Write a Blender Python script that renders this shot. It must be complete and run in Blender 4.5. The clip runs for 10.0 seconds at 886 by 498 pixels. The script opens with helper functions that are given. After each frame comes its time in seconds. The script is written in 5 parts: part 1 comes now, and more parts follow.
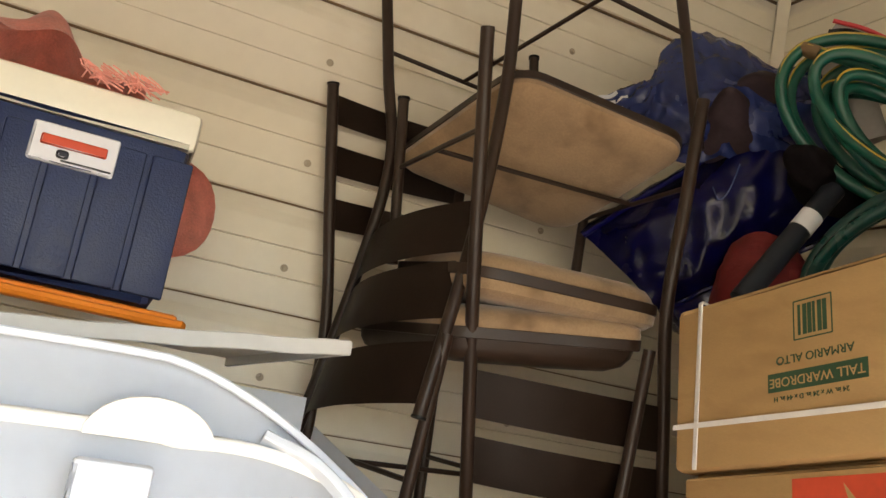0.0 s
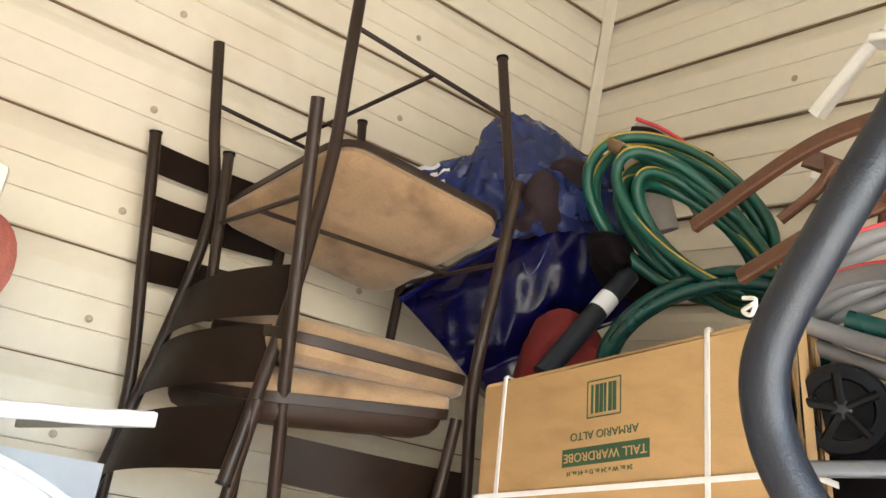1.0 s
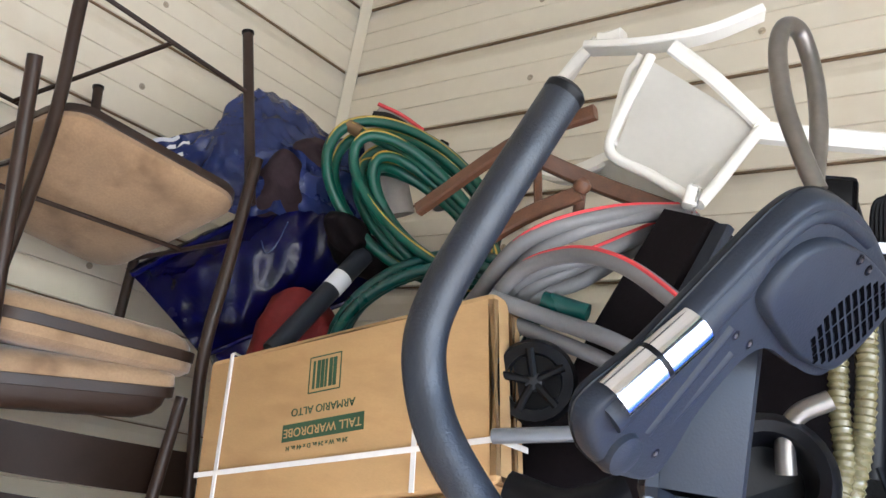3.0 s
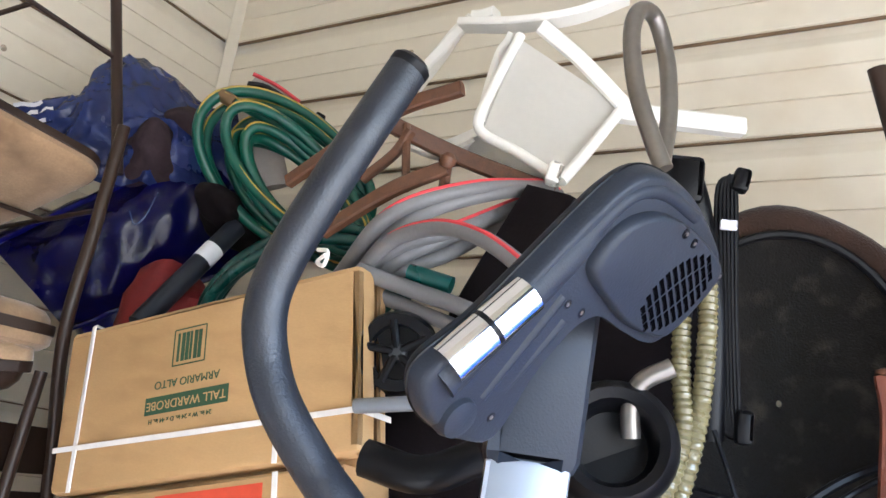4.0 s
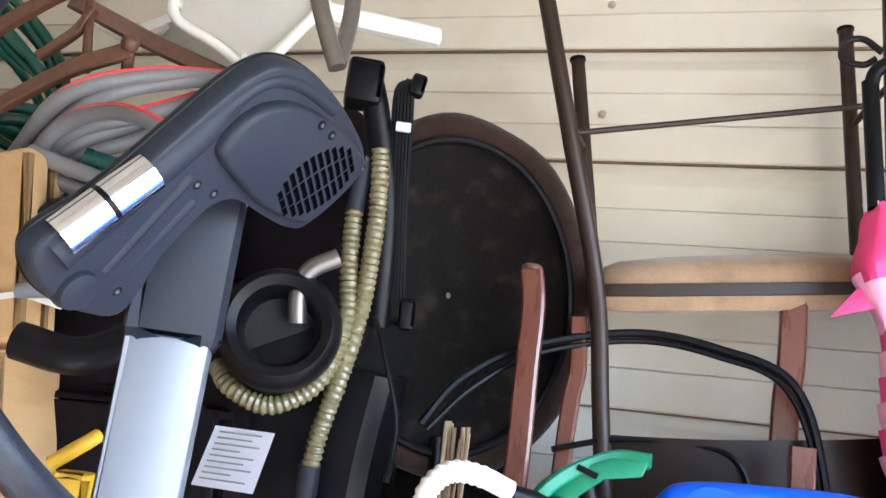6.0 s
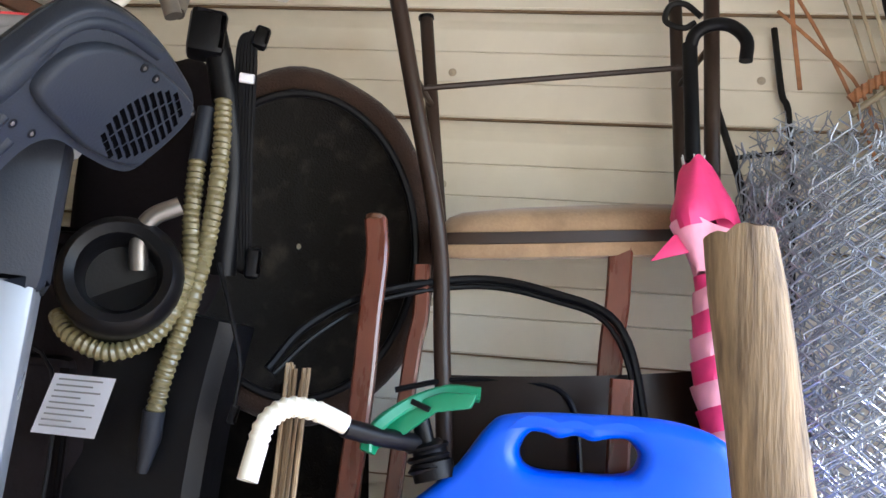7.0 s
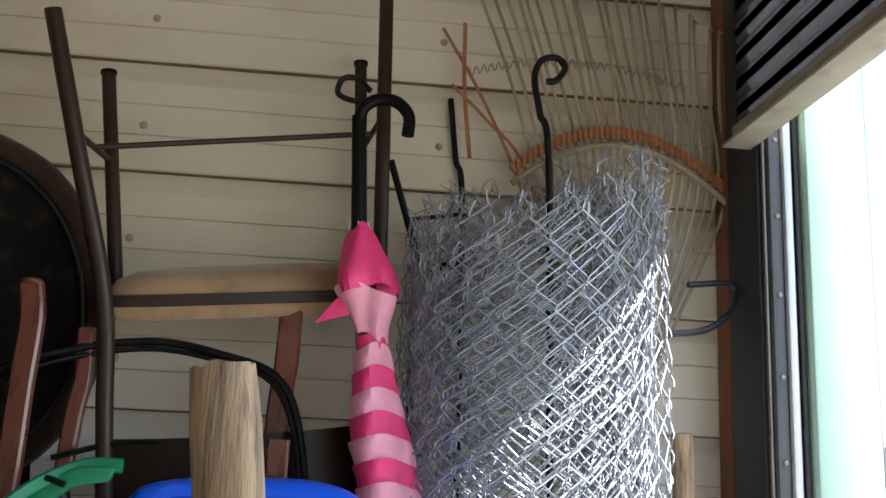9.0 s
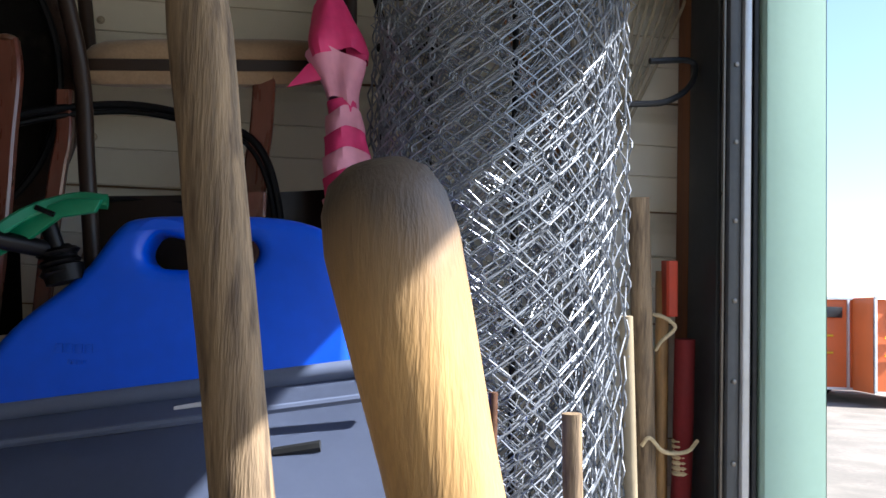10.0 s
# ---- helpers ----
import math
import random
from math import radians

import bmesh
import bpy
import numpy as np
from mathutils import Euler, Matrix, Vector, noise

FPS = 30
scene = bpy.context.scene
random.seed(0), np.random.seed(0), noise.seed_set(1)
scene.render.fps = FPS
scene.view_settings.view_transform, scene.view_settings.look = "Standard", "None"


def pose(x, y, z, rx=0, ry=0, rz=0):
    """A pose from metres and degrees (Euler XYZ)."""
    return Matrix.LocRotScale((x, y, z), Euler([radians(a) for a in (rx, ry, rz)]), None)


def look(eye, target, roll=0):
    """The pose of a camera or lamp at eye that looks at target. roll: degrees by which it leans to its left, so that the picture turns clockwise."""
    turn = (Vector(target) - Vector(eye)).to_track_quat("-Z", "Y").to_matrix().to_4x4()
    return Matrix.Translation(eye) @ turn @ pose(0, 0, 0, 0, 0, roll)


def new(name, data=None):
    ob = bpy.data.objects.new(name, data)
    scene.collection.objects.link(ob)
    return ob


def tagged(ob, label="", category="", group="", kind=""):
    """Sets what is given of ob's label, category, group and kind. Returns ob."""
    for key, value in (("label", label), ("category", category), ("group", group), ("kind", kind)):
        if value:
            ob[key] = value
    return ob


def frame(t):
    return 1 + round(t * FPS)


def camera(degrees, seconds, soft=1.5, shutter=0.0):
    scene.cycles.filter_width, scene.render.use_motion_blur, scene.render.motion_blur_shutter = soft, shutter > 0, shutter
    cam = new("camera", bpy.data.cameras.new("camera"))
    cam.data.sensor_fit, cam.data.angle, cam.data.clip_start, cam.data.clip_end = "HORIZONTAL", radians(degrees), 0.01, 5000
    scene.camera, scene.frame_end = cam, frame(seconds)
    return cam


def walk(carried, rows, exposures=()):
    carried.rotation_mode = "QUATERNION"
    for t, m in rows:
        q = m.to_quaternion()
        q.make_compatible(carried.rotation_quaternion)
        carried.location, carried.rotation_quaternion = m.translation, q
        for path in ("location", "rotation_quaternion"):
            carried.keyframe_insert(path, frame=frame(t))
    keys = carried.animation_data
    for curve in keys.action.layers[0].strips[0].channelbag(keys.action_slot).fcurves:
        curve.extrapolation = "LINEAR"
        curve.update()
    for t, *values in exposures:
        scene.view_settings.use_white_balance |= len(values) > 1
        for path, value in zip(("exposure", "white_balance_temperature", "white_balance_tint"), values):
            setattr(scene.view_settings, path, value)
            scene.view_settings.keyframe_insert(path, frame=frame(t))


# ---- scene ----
cam = camera(53.4, 10.0)
PATH = [
    (0, (-0.074, 0.095, 1.834), (0.695, 1.913, 2.159), 11.0),
    (0.5, (-0.095, 0.088, 1.871), (0.81, 1.818, 2.302), 12.2),
    (1, (-0.105, 0.056, 1.89), (0.98, 1.663, 2.381), 12.1),
    (1.5, (-0.083, 0.037, 1.893), (1.121, 1.544, 2.421), 11.4),
    (2, (-0.078, 0.022, 1.892), (1.185, 1.474, 2.437), 11.3),
    (2.5, (-0.07, 0.001, 1.888), (1.277, 1.377, 2.425), 10.4),
    (3, (-0.048, -0.027, 1.889), (1.404, 1.232, 2.442), 10.1),
    (3.2, (-0.032, -0.037, 1.892), (1.468, 1.16, 2.453), 10.2),
    (4.3, (-0.026, -0.101, 1.886), (1.618, 0.91, 2.41), 8.5),
    (4.5, (-0.025, -0.115, 1.888), (1.656, 0.837, 2.404), 8.7),
    (5, (-0.015, -0.152, 1.889), (1.745, 0.662, 2.382), 8.1),
    (5.2, (-0.004, -0.165, 1.89), (1.779, 0.591, 2.388), 7.8),
    (6.5, (-0.027, -0.282, 1.842), (1.888, 0.175, 2.195), 6.1),
    (7, (-0.05, -0.332, 1.828), (1.891, -0.018, 2.191), 5.1),
    (7.5, (-0.088, -0.416, 1.869), (1.865, -0.261, 2.269), 5.6),
    (8, (-0.097, -0.48, 1.896), (1.845, -0.433, 2.373), 4.5),
    (8.5, (-0.118, -0.532, 1.957), (1.808, -0.565, 2.494), 4.3),
    (9, (-0.143, -0.58, 1.931), (1.804, -0.743, 2.358), 2.7),
    (9.5, (-0.145, -0.608, 1.770), (1.816, -0.862, 2.078), 1.7),
    (10, (-0.192, -0.608, 1.673), (1.789, -0.834, 1.823), 1.9),
]
walk(cam, [(t, look(eye, target, roll)) for t, eye, target, roll in PATH], [(0, 3.45, 7200, 12), (0.5, 3.98, 7000, 11), (1, 4.4, 6300, 10), (2, 4.25, 5450, 11), (4.5, 4.38, 5450, 12), (6.5, 4.1, 5600, 12), (7.5, 3.35, 6000, 12), (8.5, 3.05, 6150, 11), (9.3, 2.25, 6050, 10), (10, 1.62, 5900, 11)])


# ---- light ----
sky = bpy.data.worlds.new("sky")
sky.use_nodes = True
scene.world = sky
nt = sky.node_tree
tex = nt.nodes.new("ShaderNodeTexSky")
tex.sky_type, tex.sun_disc = "NISHITA", False
SUN = Vector((0.30, 1.0, -1.15)).normalized()
tex.sun_elevation = math.asin(-SUN.z)
tex.sun_rotation = math.atan2(-SUN.x, -SUN.y)
nt.links.new(tex.outputs[0], nt.nodes["Background"].inputs[0])
nt.nodes["Background"].inputs[1].default_value = 0.10
sun = new("sun", bpy.data.lights.new("sun", "SUN"))
sun.data.energy, sun.data.angle, sun.data.color = 5.0, radians(0.5), (1.0, 0.95, 0.87)
sun.matrix_world = look((0, 0, 0), SUN)

# ---- materials ----
MATS = {}


def mat(name, base, rough=0.5, metal=0.0, var=0.12, scale=6.0, bump=0.0, bscale=60.0, stretch=(1, 1, 1), second=None, amount=0.5,
        spec=0.5, trans=0.0, coat=0.0, sheen=0.0, rand=0.0, tip=None):
    """A principled material: base colour varied at two scales, stains of a second colour, fine relief."""
    m = bpy.data.materials.new(name)
    m.use_nodes = True
    t = m.node_tree
    b = t.nodes["Principled BSDF"]
    co = t.nodes.new("ShaderNodeTexCoord")
    mp = t.nodes.new("ShaderNodeMapping")
    mp.inputs["Scale"].default_value = stretch
    t.links.new(co.outputs["Object"], mp.inputs[0])
    n1, n2 = t.nodes.new("ShaderNodeTexNoise"), t.nodes.new("ShaderNodeTexNoise")
    for n, sc, det in ((n1, scale, 4), (n2, bscale, 3)):
        n.inputs["Scale"].default_value, n.inputs["Detail"].default_value = sc, det
        t.links.new(mp.outputs[0], n.inputs["Vector"])
    add = t.nodes.new("ShaderNodeMath")
    add.operation = "MULTIPLY_ADD"
    add.inputs[1].default_value = 0.45
    t.links.new(n2.outputs[0], add.inputs[0])
    t.links.new(n1.outputs[0], add.inputs[2])
    rng = t.nodes.new("ShaderNodeMapRange")
    rng.inputs[1].default_value, rng.inputs[2].default_value = 0.45, 1.0
    rng.inputs[3].default_value, rng.inputs[4].default_value = 1 - var, 1 + var
    t.links.new(add.outputs[0], rng.inputs[0])
    mul = t.nodes.new("ShaderNodeMix")
    mul.data_type, mul.blend_type = "RGBA", "MULTIPLY"
    mul.inputs[0].default_value = 1.0
    mul.inputs[6].default_value = (*base, 1)
    t.links.new(rng.outputs[0], mul.inputs[7])
    out = mul.outputs[2]
    if second:
        ramp = t.nodes.new("ShaderNodeValToRGB")
        ramp.color_ramp.elements[0].position, ramp.color_ramp.elements[1].position = 1 - amount - 0.12, 1 - amount + 0.12
        n3 = t.nodes.new("ShaderNodeTexNoise")
        n3.inputs["Scale"].default_value, n3.inputs["Detail"].default_value = scale * 1.7, 6
        t.links.new(mp.outputs[0], n3.inputs["Vector"])
        t.links.new(n3.outputs[0], ramp.inputs[0])
        mx = t.nodes.new("ShaderNodeMix")
        mx.data_type = "RGBA"
        mx.inputs[7].default_value = (*second, 1)
        t.links.new(ramp.outputs[0], mx.inputs[0])
        t.links.new(out, mx.inputs[6])
        out = mx.outputs[2]
    if tip:
        sep, tm, n4, tx = t.nodes.new("ShaderNodeSeparateXYZ"), t.nodes.new("ShaderNodeMapRange"), t.nodes.new("ShaderNodeMath"), t.nodes.new("ShaderNodeMix")
        t.links.new(co.outputs["Generated"], sep.inputs[0])
        n4.operation = "MULTIPLY_ADD"
        n4.inputs[1].default_value = 0.05
        t.links.new(n1.outputs[0], n4.inputs[0])
        t.links.new(sep.outputs[2], n4.inputs[2])
        tm.inputs[1].default_value, tm.inputs[2].default_value = tip[0] + 0.025, tip[1] + 0.025
        t.links.new(n4.outputs[0], tm.inputs[0])
        tx.data_type = "RGBA"
        tx.inputs[7].default_value = (*tip[2], 1)
        t.links.new(tm.outputs[0], tx.inputs[0])
        t.links.new(out, tx.inputs[6])
        out = tx.outputs[2]
    if rand:
        info = t.nodes.new("ShaderNodeObjectInfo")
        r2 = t.nodes.new("ShaderNodeMapRange")
        r2.inputs[3].default_value, r2.inputs[4].default_value = 1 - rand, 1 + rand
        t.links.new(info.outputs["Random"], r2.inputs[0])
        m2 = t.nodes.new("ShaderNodeMix")
        m2.data_type, m2.blend_type = "RGBA", "MULTIPLY"
        m2.inputs[0].default_value = 1.0
        t.links.new(out, m2.inputs[6])
        t.links.new(r2.outputs[0], m2.inputs[7])
        out = m2.outputs[2]
    t.links.new(out, b.inputs["Base Color"])
    rr = t.nodes.new("ShaderNodeMapRange")
    rr.inputs[1].default_value, rr.inputs[2].default_value = 0.3, 0.7
    rr.inputs[3].default_value, rr.inputs[4].default_value = max(0.03, rough - 0.08), min(1, rough + 0.08)
    t.links.new(n1.outputs[0], rr.inputs[0])
    t.links.new(rr.outputs[0], b.inputs["Roughness"])
    b.inputs["Metallic"].default_value = metal
    b.inputs["Specular IOR Level"].default_value = spec
    b.inputs["Transmission Weight"].default_value = trans
    b.inputs["Coat Weight"].default_value = coat
    b.inputs["Sheen Weight"].default_value = sheen
    if bump:
        bp = t.nodes.new("ShaderNodeBump")
        bp.inputs["Strength"].default_value, bp.inputs["Distance"].default_value = min(1.0, bump), 0.004
        t.links.new(n2.outputs[0], bp.inputs["Height"])
        t.links.new(bp.outputs[0], b.inputs["Normal"])
    MATS[name] = m
    return m


WALL = mat("cream_painted_steel", (0.75, 0.69, 0.565), 0.40, var=0.05, scale=1.5, bump=0.05, bscale=25, second=(0.64, 0.555, 0.42), amount=0.3, rand=0.02)
# brown lap dirt with the shadow line under each lap put into the colour
SEAM = mat("dirty_shaded_seam", (0.20, 0.13, 0.07), 0.8, var=0.3, scale=9)
SCREW = mat("painted_screw", (0.45, 0.38, 0.28), 0.5, metal=0.3)
BACKING = mat("grey_board", (0.35, 0.34, 0.32), 0.8, scale=3)
ROOF = mat("pale_roof_sheet", (0.62, 0.60, 0.55), 0.6, var=0.08, scale=2)
LIDCLEAR = mat("dull_clear_plastic", (0.56, 0.54, 0.50), 0.4, var=0.08, scale=5, trans=0.15, bump=0.08, bscale=40)
CONCRETE = mat("concrete", (0.19, 0.18, 0.17), 0.9, var=0.2, scale=2.5, bump=0.3, bscale=90)
BROWN = mat("brown_metal", (0.028, 0.016, 0.011), 0.40, var=0.2, scale=14, bump=0.05, bscale=200, spec=0.3)
SUEDE = mat("tan_suede", (0.30, 0.192, 0.105), 0.9, var=0.22, scale=7, bump=0.25, bscale=160, second=(0.19, 0.115, 0.06), amount=0.40, sheen=0.3)
NAVY = mat("navy_plastic", (0.010, 0.022, 0.080), 0.5, var=0.15, scale=30, bump=0.3, bscale=260)
CREAM = mat("cream_plastic", (0.80, 0.76, 0.64), 0.4, var=0.05, scale=4)
WHITE = mat("white_plastic", (0.93, 0.91, 0.85), 0.4, var=0.04, scale=5, second=(0.80, 0.73, 0.60), amount=0.18, bump=0.05)
CLEARISH = mat("milky_plastic", (0.74, 0.79, 0.86), 0.35, var=0.05, scale=4, trans=0.2, bump=0.06, bscale=40)
ORANGE = mat("orange_plastic", (0.85, 0.24, 0.02), 0.4, var=0.06)
PINK = mat("coral_cloth", (0.78, 0.31, 0.25), 0.95, var=0.22, scale=18, bump=0.6, bscale=190, sheen=0.3)
CARD = mat("cardboard", (0.47, 0.29, 0.125), 0.85, var=0.10, scale=4, bump=0.12, bscale=120, stretch=(1, 1, 3), second=(0.40, 0.235, 0.10), amount=0.38)
PRINT = mat("green_print", (0.03, 0.075, 0.035), 0.8, var=0.15, scale=40)
RED = mat("red_print", (0.60, 0.07, 0.03), 0.6, var=0.12, scale=20)
STRAP = mat("white_strap", (0.82, 0.78, 0.74), 0.45, var=0.05, scale=30)
BLUEBAG = mat("blue_vinyl", (0.003, 0.003, 0.075), 0.22, var=0.35, scale=7, bump=0.13, bscale=22, spec=0.5, coat=0.2)
BLUEFILM = mat("pale_blue_film", (0.05, 0.075, 0.25), 0.22, var=0.35, scale=9, bump=0.5, bscale=24, trans=0.25)
DARKCLOTH = mat("dark_cloth", (0.008, 0.006, 0.007), 0.85, spec=0.1, var=0.3, scale=10, bump=0.4, bscale=80)
GREENHOSE = mat("green_rubber", (0.004, 0.075, 0.048), 0.35, var=0.2, scale=10, bump=0.06, bscale=150)
TEALHOSE = mat("teal_rubber", (0.003, 0.055, 0.048), 0.3, var=0.2, scale=10)
YELLOWLINE = mat("yellow_line", (0.40, 0.28, 0.04), 0.5)
GREYHOSE = mat("grey_rubber", (0.17, 0.165, 0.17), 0.5, var=0.14, scale=9, bump=0.08, bscale=120)
REDLINE = mat("red_line", (0.62, 0.05, 0.06), 0.5, var=0.1)
BRASS = mat("brown_brass", (0.20, 0.13, 0.07), 0.45, metal=0.6)
RUSTWOOD = mat("brown_wood", (0.10, 0.042, 0.020), 0.5, var=0.3, scale=12, bump=0.2, bscale=60, stretch=(1, 6, 6))
REDWOOD = mat("reddish_wood", (0.12, 0.034, 0.020), 0.3, var=0.25, scale=10, bump=0.1, bscale=60, stretch=(6, 6, 1), coat=0.3)
BLACK = mat("black_plastic", (0.004, 0.004, 0.005), 0.36, spec=0.16, var=0.25, scale=16, bump=0.08, bscale=180)
GREYCON = mat("charcoal_plastic", (0.017, 0.020, 0.028), 0.46, spec=0.22, var=0.1, scale=10, bump=0.12, bscale=320)
FOAM = mat("dark_foam_grip", (0.009, 0.011, 0.017), 0.44, var=0.12, scale=16, bump=0.2, bscale=300)
CHROME = mat("chrome", (0.80, 0.80, 0.82), 0.12, metal=1.0, var=0.03)
SILVER = mat("silver_paint", (0.21, 0.225, 0.255), 0.34, metal=0.35, var=0.05, scale=8)
STEEL = mat("dull_steel", (0.22, 0.20, 0.18), 0.35, metal=0.8, var=0.2)
GALV = mat("galvanised_wire", (0.29, 0.312, 0.348), 0.36, metal=0.4, var=0.2, scale=20)
GOLDHOSE = mat("amber_ribbed_hose", (0.14, 0.12, 0.058), 0.25, var=0.15, scale=20, spec=0.7)
PAPER = mat("white_label", (0.75, 0.75, 0.80), 0.6, var=0.04)
INK = mat("black_ink", (0.03, 0.03, 0.04), 0.7)
MESHCLOTH = mat("black_mesh_cloth", (0.006, 0.005, 0.004), 0.8, spec=0.15, var=0.4, scale=12, bump=0.6, bscale=220, second=(0.026, 0.021, 0.016), amount=0.34)
PLUSH = mat("brown_plush", (0.026, 0.013, 0.008), 0.95, spec=0.2, var=0.3, scale=22, bump=0.8, bscale=240, sheen=0.15)
HOTPINK = mat("pink_nylon", (0.80, 0.045, 0.20), 0.55, var=0.14, scale=14, bump=0.2, bscale=40)
PALEPINK = mat("pale_pink_nylon", (0.85, 0.36, 0.48), 0.55, var=0.12, scale=14, bump=0.2, bscale=40)
BLUE = mat("blue_plastic", (0.004, 0.085, 0.68), 0.36, var=0.12, scale=5, bump=0.1, bscale=30)
GREEN = mat("green_plastic", (0.005, 0.17, 0.075), 0.4, var=0.1)
BAMBOO = mat("bamboo", (0.35, 0.285, 0.185), 0.55, var=0.25, scale=20, stretch=(1, 1, 0.3), bump=0.1, rand=0.2)
RATTAN = mat("orange_bamboo", (0.33, 0.14, 0.055), 0.5, var=0.25, scale=30)
IRON = mat("black_iron", (0.006, 0.0055, 0.0055), 0.45, spec=0.25, var=0.3, scale=30, bump=0.1)
OLDWOOD = mat("weathered_wood", (0.26, 0.182, 0.105), 0.75, var=0.45, scale=9, bump=0.5, bscale=55, stretch=(7, 7, 0.6), second=(0.10, 0.066, 0.04), amount=0.40)
VOID = mat("dark_opening", (0.0015, 0.0015, 0.002), 0.9, spec=0.0)
WORNBAT = mat("worn_bat_wood", (0.52, 0.31, 0.12), 0.5, var=0.3, scale=5, bump=0.25, bscale=60, stretch=(6, 6, 0.7), second=(0.30, 0.18, 0.08), amount=0.36, tip=(0.93, 0.985, (0.115, 0.09, 0.07)))
BATWOOD = mat("pale_worn_wood", (0.47, 0.27, 0.105), 0.5, var=0.3, scale=5, bump=0.25, bscale=60, stretch=(6, 6, 0.7), second=(0.24, 0.145, 0.07), amount=0.42)
GREYBLUE = mat("grey_blue_plastic", (0.13, 0.16, 0.25), 0.45, var=0.08, scale=6, bump=0.05)
DARKSTEEL = mat("dark_track_steel", (0.028, 0.030, 0.033), 0.45, metal=0.4, var=0.25, scale=8)
BRIGHTSTEEL = mat("bright_track_steel", (0.62, 0.63, 0.64), 0.4, metal=0.5, var=0.1, scale=8)
TRACK = mat("grey_track_steel", (0.10, 0.105, 0.11), 0.5, metal=0.3, var=0.2, scale=9)
CURTAIN = mat("grey_curtain_steel", (0.12, 0.122, 0.13), 0.7, spec=0.2, var=0.15, scale=5, second=(0.09, 0.085, 0.08), amount=0.35)
BARPAINT = mat("dusty_pale_steel", (0.34, 0.32, 0.25), 0.6, var=0.15, scale=7, second=(0.20, 0.17, 0.12), amount=0.3)
BROWNCLOTH = mat("dark_brown_cloth", (0.035, 0.022, 0.026), 0.85, spec=0.2, var=0.3, scale=10, bump=0.4, bscale=80)
GREENPAINT = mat("pale_green_paint", (0.42, 0.62, 0.51), 0.5, var=0.04, scale=3, bump=0.03)
POSTWOOD = mat("red_brown_timber", (0.19, 0.070, 0.026), 0.7, var=0.3, scale=8, bump=0.3, bscale=50, stretch=(6, 6, 0.5))
GRAVEL = mat("gravel", (0.23, 0.20, 0.165), 0.95, var=0.35, scale=0.8, bump=0.8, bscale=14, second=(0.18, 0.16, 0.13), amount=0.45)
TRAILER = mat("orange_steel", (0.62, 0.13, 0.03), 0.5, var=0.12, scale=1.5)
GREYBAG = mat("grey_sleeve", (0.34, 0.31, 0.28), 0.7, var=0.12, scale=10, bump=0.3)
REDCLOTH = mat("dark_red_cloth", (0.16, 0.008, 0.009), 0.8, var=0.25, scale=8, bump=0.3)
YELLOW = mat("yellow_plastic", (0.70, 0.42, 0.02), 0.45)
ROPE = mat("pale_rope", (0.62, 0.50, 0.30), 0.9, var=0.2, scale=60, bump=0.6, bscale=200)

# ---- mesh helpers ----


def thing(name, at=(0, 0, 0), label="", category="", group="", kind=""):
    ob = new(name)
    ob.location = at
    ob.empty_display_size = 0.05
    bpy.context.view_layer.update()
    return tagged(ob, label, category, group, kind)


def part(name, bm, material, parent=None, label="", smooth=True):
    """Links a bmesh in world coordinates as one mesh object under parent."""
    bmesh.ops.recalc_face_normals(bm, faces=bm.faces[:])
    me = bpy.data.meshes.new(name)
    bm.to_mesh(me)
    bm.free()
    me.materials.append(material)
    if smooth:
        me.shade_smooth()
        me.set_sharp_from_angle(angle=radians(40))
    ob = new(name, me)
    if parent is not None:
        origin = Vector((0, 0, 0))
        p = parent
        while p is not None:
            origin += p.location
            p = p.parent
        me.transform(Matrix.Translation(-origin))
        ob.parent = parent
    if label:
        ob["label"] = label
    return ob


def solo(name, bm, material, label, category, group="", kind="", smooth=True):
    return tagged(part(name, bm, material, None, "", smooth), label, category, group, kind)


def spline(pts, k=6, closed=False):
    """Points along a smooth curve through pts."""
    P = [Vector(p) for p in pts]
    n = len(P)
    if n < 3:
        return P
    out = []
    for i in range(n if closed else n - 1):
        a = P[(i - 1) % n] if closed or i else P[0] * 2 - P[1]
        b, c = P[i], P[(i + 1) % n]
        d = P[(i + 2) % n] if closed or i + 2 < n else P[-1] * 2 - P[-2]
        for j in range(k):
            t = j / k
            out.append(0.5 * ((2 * b) + (c - a) * t + (2 * a - 5 * b + 4 * c - d) * t * t + (3 * b - a - 3 * c + d) * t ** 3))
    if not closed:
        out.append(P[-1])
    return out


